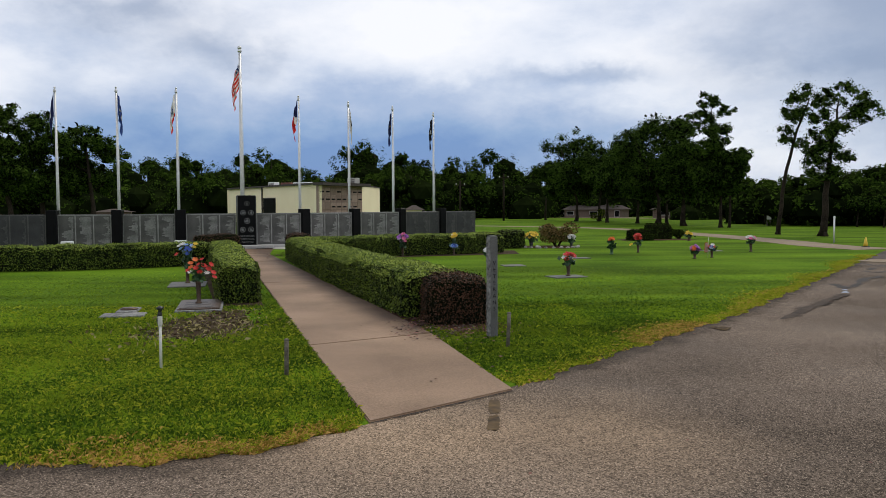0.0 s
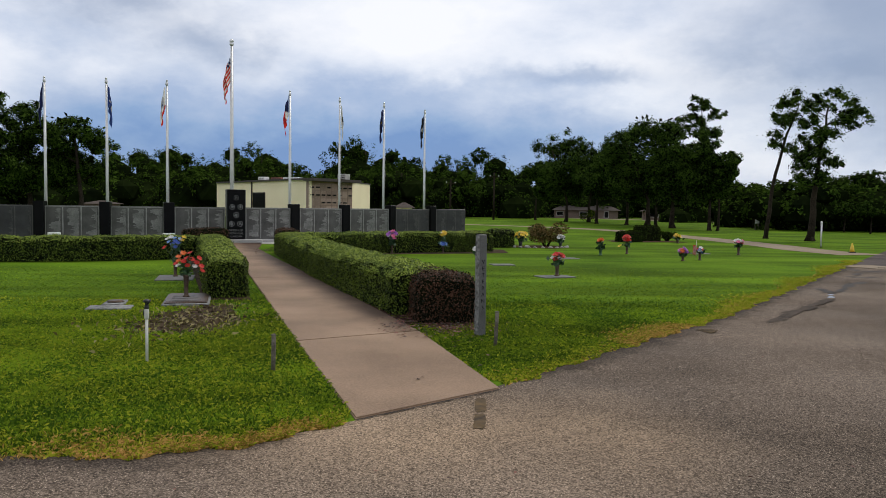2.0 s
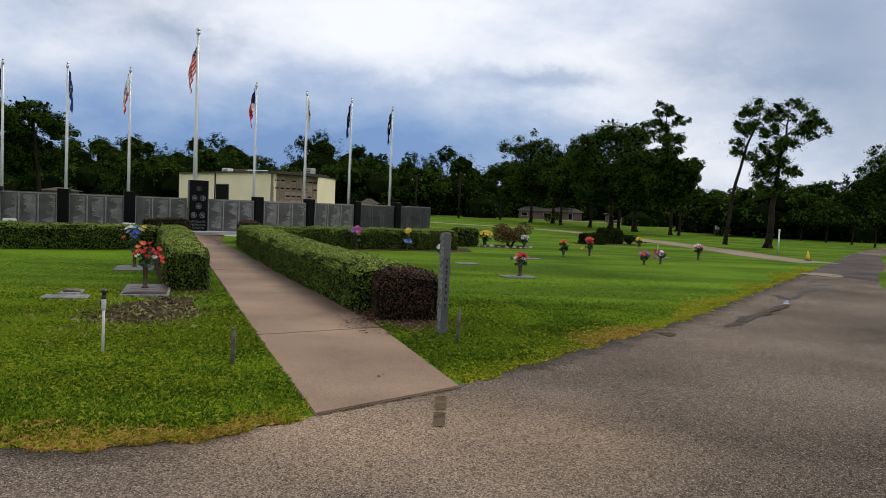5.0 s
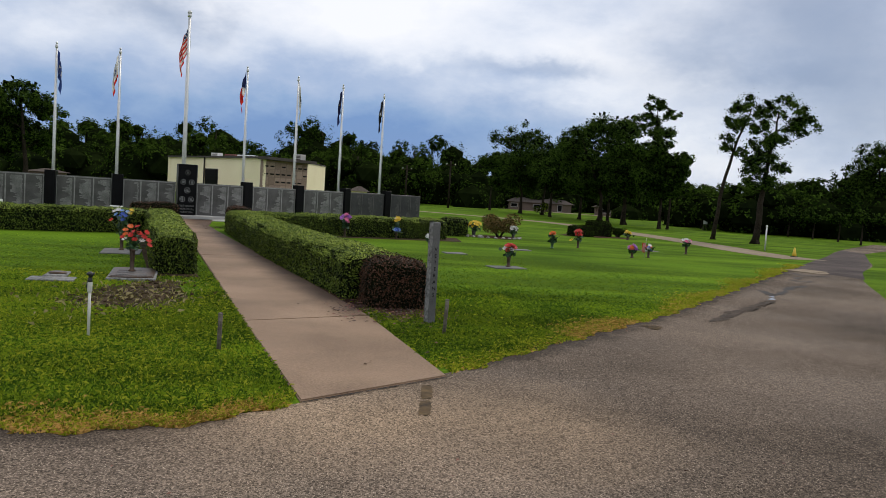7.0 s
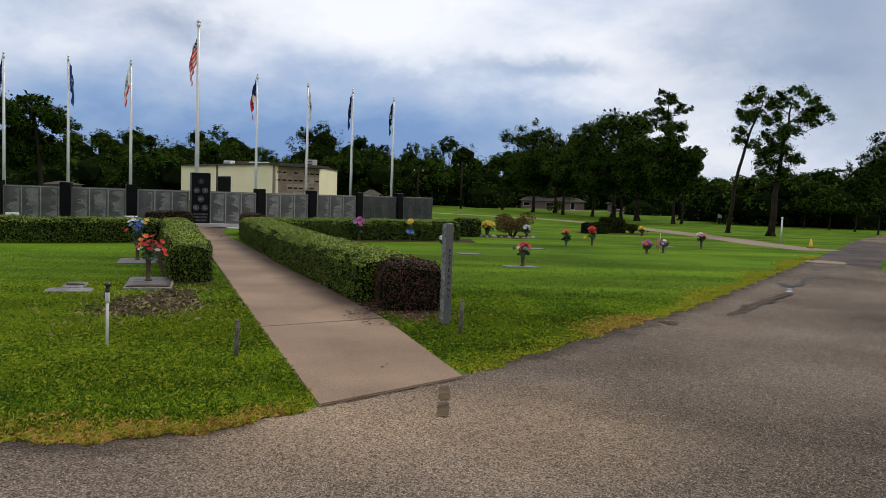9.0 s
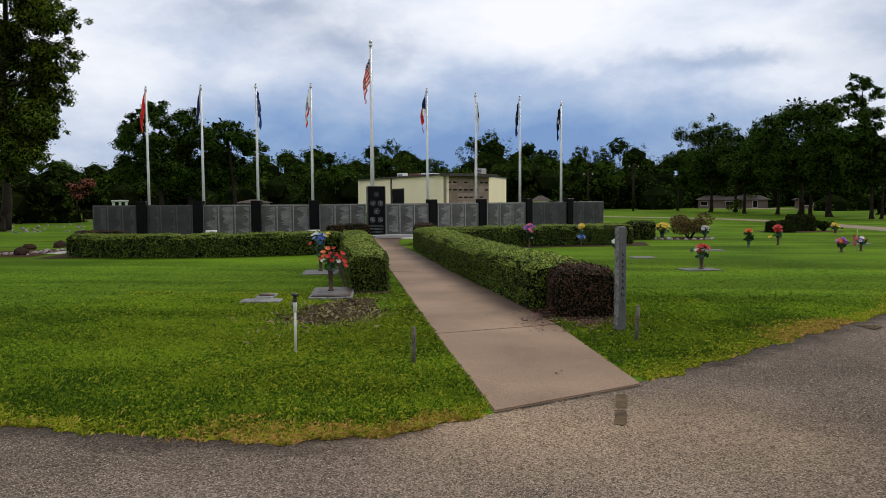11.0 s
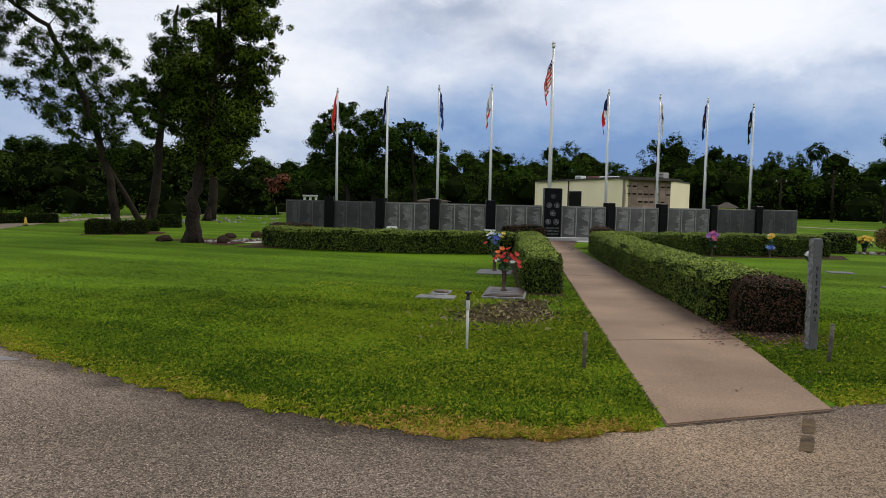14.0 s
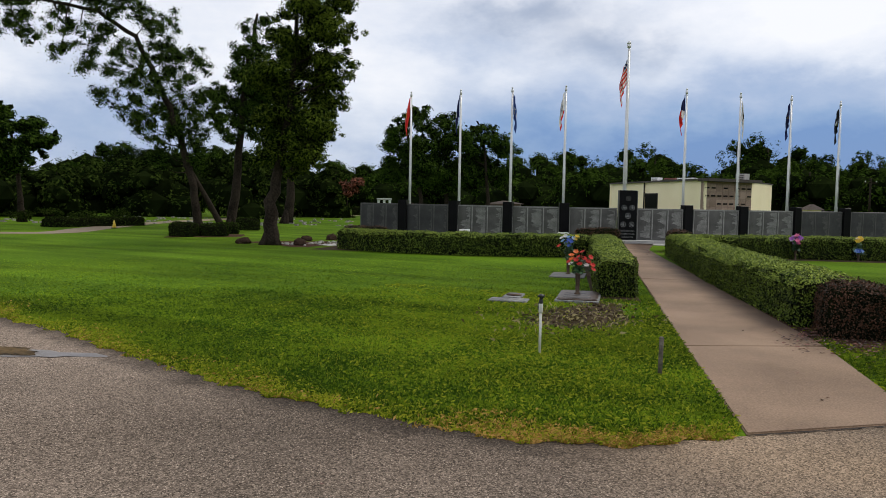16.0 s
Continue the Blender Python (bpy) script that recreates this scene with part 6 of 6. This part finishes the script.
for x0, y0, x1, y1, w, h, sd in ((-23.0, 22.6, -22.2, 23.0, 0.9, 0.52, 61), (-22.5, 23.6, -21.7, 24.2, 0.9, 0.46, 62), (-25.4, 29.0, -24.6, 29.6, 1.0, 0.55, 63), (-23.6, 25.6, -22.9, 26.2, 0.9, 0.42, 64)):
    hedge([(x0, y0), (x1, y1)], w, h, 800, 0.055, DARKLEAF, "dark clipped bush under the trees", sd, "bush")
hedge([(-32.6, 24.4), (-32.3, 26.6), (-31.9, 29.2)], 0.9, 0.42, 450, 0.07, DARKLEAF, "long low dark hedge beyond the lane", 65)
hedge([(-40.6, 62), (-37.4, 63.4)], 1.2, 0.75, 300, 0.09, DARKLEAF, "low dark hedge by the far lane", 66)
shrub(-36.2, 63.4, 2.2, 1.25, REDLEAF, 0.12, 1500, "loose reddish shrub by the far lane", 54)
for x, y in ((-41, 26), (-38.5, 27.5), (-37, 30), (-44, 33), (-41.5, 36), (-46, 42), (-43, 47), (-43.5, 58)):
    shrub(x, y, 1.5, 0.7, DARKLEAF, 0.11, 600, "rounded dark shrub beyond the lane", int(-x * 3))

# rows of far grave stones
r_ = np.random.default_rng(17)
bm = bmesh.new()
for _ in range(150):
    az, d = r_.uniform(-56, -33), r_.uniform(44, 58)
    q = ray_point(az, 0, d)
    w, h = r_.uniform(0.04, 0.13), r_.uniform(0.04, 0.11)
    box(bm, q[0] - w, q[0] + w, q[1] - 0.08, q[1] + 0.08, 0, h)
tagged(part("grave_stones", bm, STONE), "pale far grave stones scattered under trees", "grave stones", kind="stuff")
bm = bmesh.new()
for _ in range(40):
    az, d = r_.uniform(24, 36), r_.uniform(70, 90)
    q = ray_point(az, 0, d)
    w, h = r_.uniform(0.06, 0.16), r_.uniform(0.05, 0.16)
    box(bm, q[0] - w, q[0] + w, q[1] - 0.08, q[1] + 0.08, 0, h)
tagged(part("grave_stones", bm, PALECON), "pale far grave stones on the lawn", "grave stones", kind="stuff")
for az in (-18.2, -25.2):
    p = arc(az, -0.9)
    t = thing("marker_block", p.x, p.y, 0, -az, "small white stone block before the memorial", "stone block", "white blocks")
    part("block", bx(-0.22, 0.22, -0.1, 0.1, 0.0, 0.42, 0.02), WHITE, t)
    part("foot", bx(-0.26, 0.26, -0.14, 0.14, 0.0, 0.06, 0.01), PALECON, t)

# ---- fallen leaves, twigs, turf scraps ----
lit = np.random.default_rng(23)


def litter(name, cx, cy, sx, sy, n, size, material, label, z=0.016):
    p = np.stack([lit.normal(cx, sx, n), lit.normal(cy, sy, n), np.full(n, z) + lit.uniform(0, 0.01, n)], 1)
    q = leaves(p, size, outward=np.tile([0, 0, 4.0], (n, 1)))
    return tagged(quads(name, q, material), label, "leaf litter", kind="stuff")


DEADLEAF = shade("dead_leaf", (0.035, 0.014, 0.010), (0.16, 0.065, 0.045), 0.8, 8, 3, 0, island=0.8)
litter("fallen_leaves", 0.25, 10.4, 0.35, 0.55, 420, 0.045, DEADLEAF, "reddish fallen leaves round the hedge end")
litter("fallen_leaves", -0.38, 10.5, 0.15, 0.5, 170, 0.045, DEADLEAF, "reddish fallen leaves on the path's edge", 0.026)
litter("fallen_leaves", -5.5, 26.4, 0.25, 0.6, 70, 0.06, DEADLEAF, "reddish fallen leaves on the path", 0.026)
litter("pale_chips", 0.1, 10.5, 0.3, 0.3, 60, 0.04, STONE, "pale chips and dead leaves by the hedge")
litter("fallen_leaves", 0.0, 8.0, 0.25, 1.0, 7, 0.05, DEADLEAF, "few dark leaves lying on the path", 0.026)
litter("fallen_leaves", -1.0, 4.6, 2.6, 0.9, 26, 0.03, DEADLEAF, "few dark leaves lying on the road", 0.012)
litter("fallen_leaves", 3.4, 9.4, 1.0, 1.1, 30, 0.03, DEADLEAF, "few leaves on the road's edge", 0.012)
bm = bmesh.new()
for k in range(55):
    x, y = lit.normal(-3.25, 0.36), lit.normal(10.8, 0.75)
    a, l = lit.uniform(0, 6.28), lit.uniform(0.05, 0.2)
    tube(bm, [(x, y, 0.02), (x + math.cos(a) * l * 0.5, y + math.sin(a) * l * 0.5, lit.uniform(0.03, 0.06)), (x + math.cos(a) * l, y + math.sin(a) * l, 0.02)], [0.006, 0.007, 0.003], 4)
tagged(part("twigs", bm, shade("dry_twig", (0.10, 0.075, 0.045), (0.26, 0.21, 0.13), 0.9), None), "dry twigs and roots on bare soil", "twigs", kind="stuff")

bm = bmesh.new()
for k in range(140):
    x, y, q = lit.normal(-3.2, 0.36), lit.normal(10.8, 0.75), lit.uniform(0.012, 0.04)
    bmesh.ops.create_icosphere(bm, subdivisions=1, radius=q, matrix=pose(x, y, 0.012 + q * 0.2, 0, 0, lit.uniform(0, 90)) @ Matrix.Diagonal((1, lit.uniform(0.6, 1), 0.6, 1)))
tagged(part("soil_clods", bm, DIRT), "dark clods on bare soil", "soil", kind="stuff")

# ---- grass ----


def grass(name, n, x0, x1, y0, y1, length, width, material, label, keep, seed, near=(-2, -1), far=(900, 901), lay=(0.25, 1.25)):
    """Single blades standing on the lawn, where keep(x, y) holds."""
    r = np.random.default_rng(seed)
    px = r.uniform(x0, x1, n)
    py = r.uniform(y0, y1, n)
    d = np.hypot(px, py)
    some = np.clip((d - near[0]) / (near[1] - near[0]), 0, 1) * np.clip((far[1] - d) / (far[1] - far[0]), 0, 1)
    ok = (r.uniform(size=n) < some) & ~inside(px, py, ROAD) & ~inside(px, py, PATHLINE) & keep(px, py, r)
    px, py = px[ok], py[ok]
    m = len(px)
    a, lean = r.uniform(0, 2 * np.pi, m), r.uniform(*lay, m)
    ln, w = length * r.uniform(0.5, 1.35, m), width * r.uniform(0.7, 1.3, m)
    dx, dy = np.cos(a), np.sin(a)
    base = np.stack([px, py, np.full(m, -0.004)], 1)
    side = np.stack([-dy * w / 2, dx * w / 2, np.zeros(m)], 1)
    mid = base + np.stack([dx * lean * ln * 0.3, dy * lean * ln * 0.3, ln * 0.6], 1)
    tip = base + np.stack([dx * lean * ln * 0.95, dy * lean * ln * 0.95, ln * (1.05 - 0.5 * lean)], 1)
    q = np.stack([base - side, base + side, mid + side * 0.7, tip], 1)
    ob = quads(name, q, material)
    return tagged(ob, label, "grass", kind="stuff")


def edge_distance(px, py):
    e = np.array(INNER)
    d = np.full(len(px), 1e9)
    for a, b in zip(e[:-1], e[1:]):
        ab = b - a
        t = np.clip(((px - a[0]) * ab[0] + (py - a[1]) * ab[1]) / (ab @ ab), 0, 1)
        d = np.minimum(d, np.hypot(px - a[0] - t * ab[0], py - a[1] - t * ab[1]))
    return d


def anywhere(px, py, r):
    bare = np.maximum(1.75 - 1.25 * np.hypot((px + 3.22) / 0.66, (py - 10.9) / 1.5), 1.6 - 1.25 * np.hypot((px - 0.24) / 0.48, (py - 10.85) / 1.0))
    gap = (px > -0.62) & (px < 0.66) & (py < 7.3)
    return (r.uniform(size=len(px)) > np.clip(bare, 0, 0.94)) & ~gap & ~(inside(px, py, MUL2) & (r.uniform(size=len(px)) < 0.9)) & ~(inside(px, py, MUL3) & (r.uniform(size=len(px)) < 0.9)) & (py / np.maximum(np.abs(px), 0.1) > 0.3)


def edge_grass(name, n, x0, x1, reach, material, label, seed, wave):
    """Blades in an uneven fringe along the road's edge, some leaning out over it."""
    r = np.random.default_rng(seed)
    e = np.array([q for q in INNER if x0 < q[0] < x1])
    ln = np.linalg.norm(np.diff(e, axis=0), axis=1)
    k = r.choice(len(ln), n, p=ln / ln.sum())
    t = r.uniform(size=n)
    p = e[k] + (e[k + 1] - e[k]) * t[:, None]
    d = (e[k + 1] - e[k]) / ln[k][:, None]
    out = np.abs(r.normal(0, reach, n)) * (1 + 0.5 * np.sin(p[:, 0] * 2.3 + 1)) - 0.05 - 0.04 * np.sin(p[:, 0] * 9) - 0.03 * np.sin(p[:, 0] * 23)
    px, py = p[:, 0] - d[:, 1] * out, p[:, 1] + d[:, 0] * out
    ok = ~inside(px, py, PATHLINE) & ~((px > -0.62) & (px < 0.66) & (py < 7.2)) & (r.uniform(size=n) < np.clip(wave + 0.6 * np.sin(p[:, 0] * 2.1 + 1.0) * np.sin(p[:, 1] * 0.9), 0.15, 1))
    px, py = px[ok], py[ok]
    m = len(px)
    a, lean = r.uniform(0, 2 * np.pi, m), r.uniform(0.3, 1.1, m)
    le, w = 0.045 * r.uniform(0.5, 1.4, m), 0.009 * r.uniform(0.7, 1.3, m)
    dx, dy = np.cos(a), np.sin(a)
    base = np.stack([px, py, np.full(m, 0.002)], 1)
    side = np.stack([-dy * w / 2, dx * w / 2, np.zeros(m)], 1)
    mid = base + np.stack([dx * lean * le * 0.3, dy * lean * le * 0.3, le * 0.5], 1)
    tip = base + np.stack([dx * lean * le, dy * lean * le, np.maximum(le * (1.0 - 0.6 * lean), 0.01)], 1)
    return tagged(quads(name, np.stack([base - side, base + side, mid + side * 0.7, tip], 1), material), label, "grass", kind="stuff")


def yellowish(px, py, r):
    k = np.sin(px * 1.3 + 0.6 * py) * np.sin(py * 0.9 - px * 0.5 + 1.0)
    near = np.exp(-(((px + 2.7) / 1.7) ** 2 + ((py - 8.6) / 2.6) ** 2)) + 1.2 * np.exp(-(edge_distance(px, py) / 0.32) ** 2)
    return anywhere(px, py, r) & (r.uniform(size=len(px)) < 0.04 + 0.14 * np.maximum(k, 0) + 0.34 * near)


grass("lawn_grass", 680000, -13, 8, 4.7, 14.5, 0.042, 0.0046, BLADE, "short mown green grass blades", anywhere, 91, far=(9.5, 14.5))
grass("lawn_grass", 420000, -22, 14, 5, 23, 0.024, 0.009, BLADE, "short mown green grass blades", anywhere, 92, (9.0, 14.0), (15, 22), (0.7, 1.4))
def straw_round(px, py, r):
    return r.uniform(size=len(px)) < 0.8 * np.exp(-1.6 * (((px + 3.2) / 0.85) ** 2 + ((py - 10.7) / 1.6) ** 2))


grass("torn_straw", 2600, -4.8, -1.6, 8.2, 13.4, 0.085, 0.006, STRAW, "torn straw and dead turf round the bare soil", straw_round, 97)
grass("pale_grass", 300000, -7.5, 2, 4.7, 13, 0.044, 0.0052, LIMEBLADE, "paler yellowish green grass blades", yellowish, 93)
edge_grass("dry_grass", 15000, -12, 14, 0.20, DRYBLADE, "dry straw-coloured grass along the road's edge", 94, 0.32)
edge_grass("pale_grass", 48000, -12, 14, 0.20, LIMEBLADE, "yellowish grass along the road's edge", 98, 0.7)
edge_grass("dry_grass", 5000, -2.7, -0.75, 0.2, DRYBLADE, "orange-brown dead grass at the road's edge", 99, 0.8)
edge_grass("dry_grass", 5000, 2.2, 3.6, 0.16, DRYBLADE, "orange-brown dead grass at the road's edge", 100, 0.8)
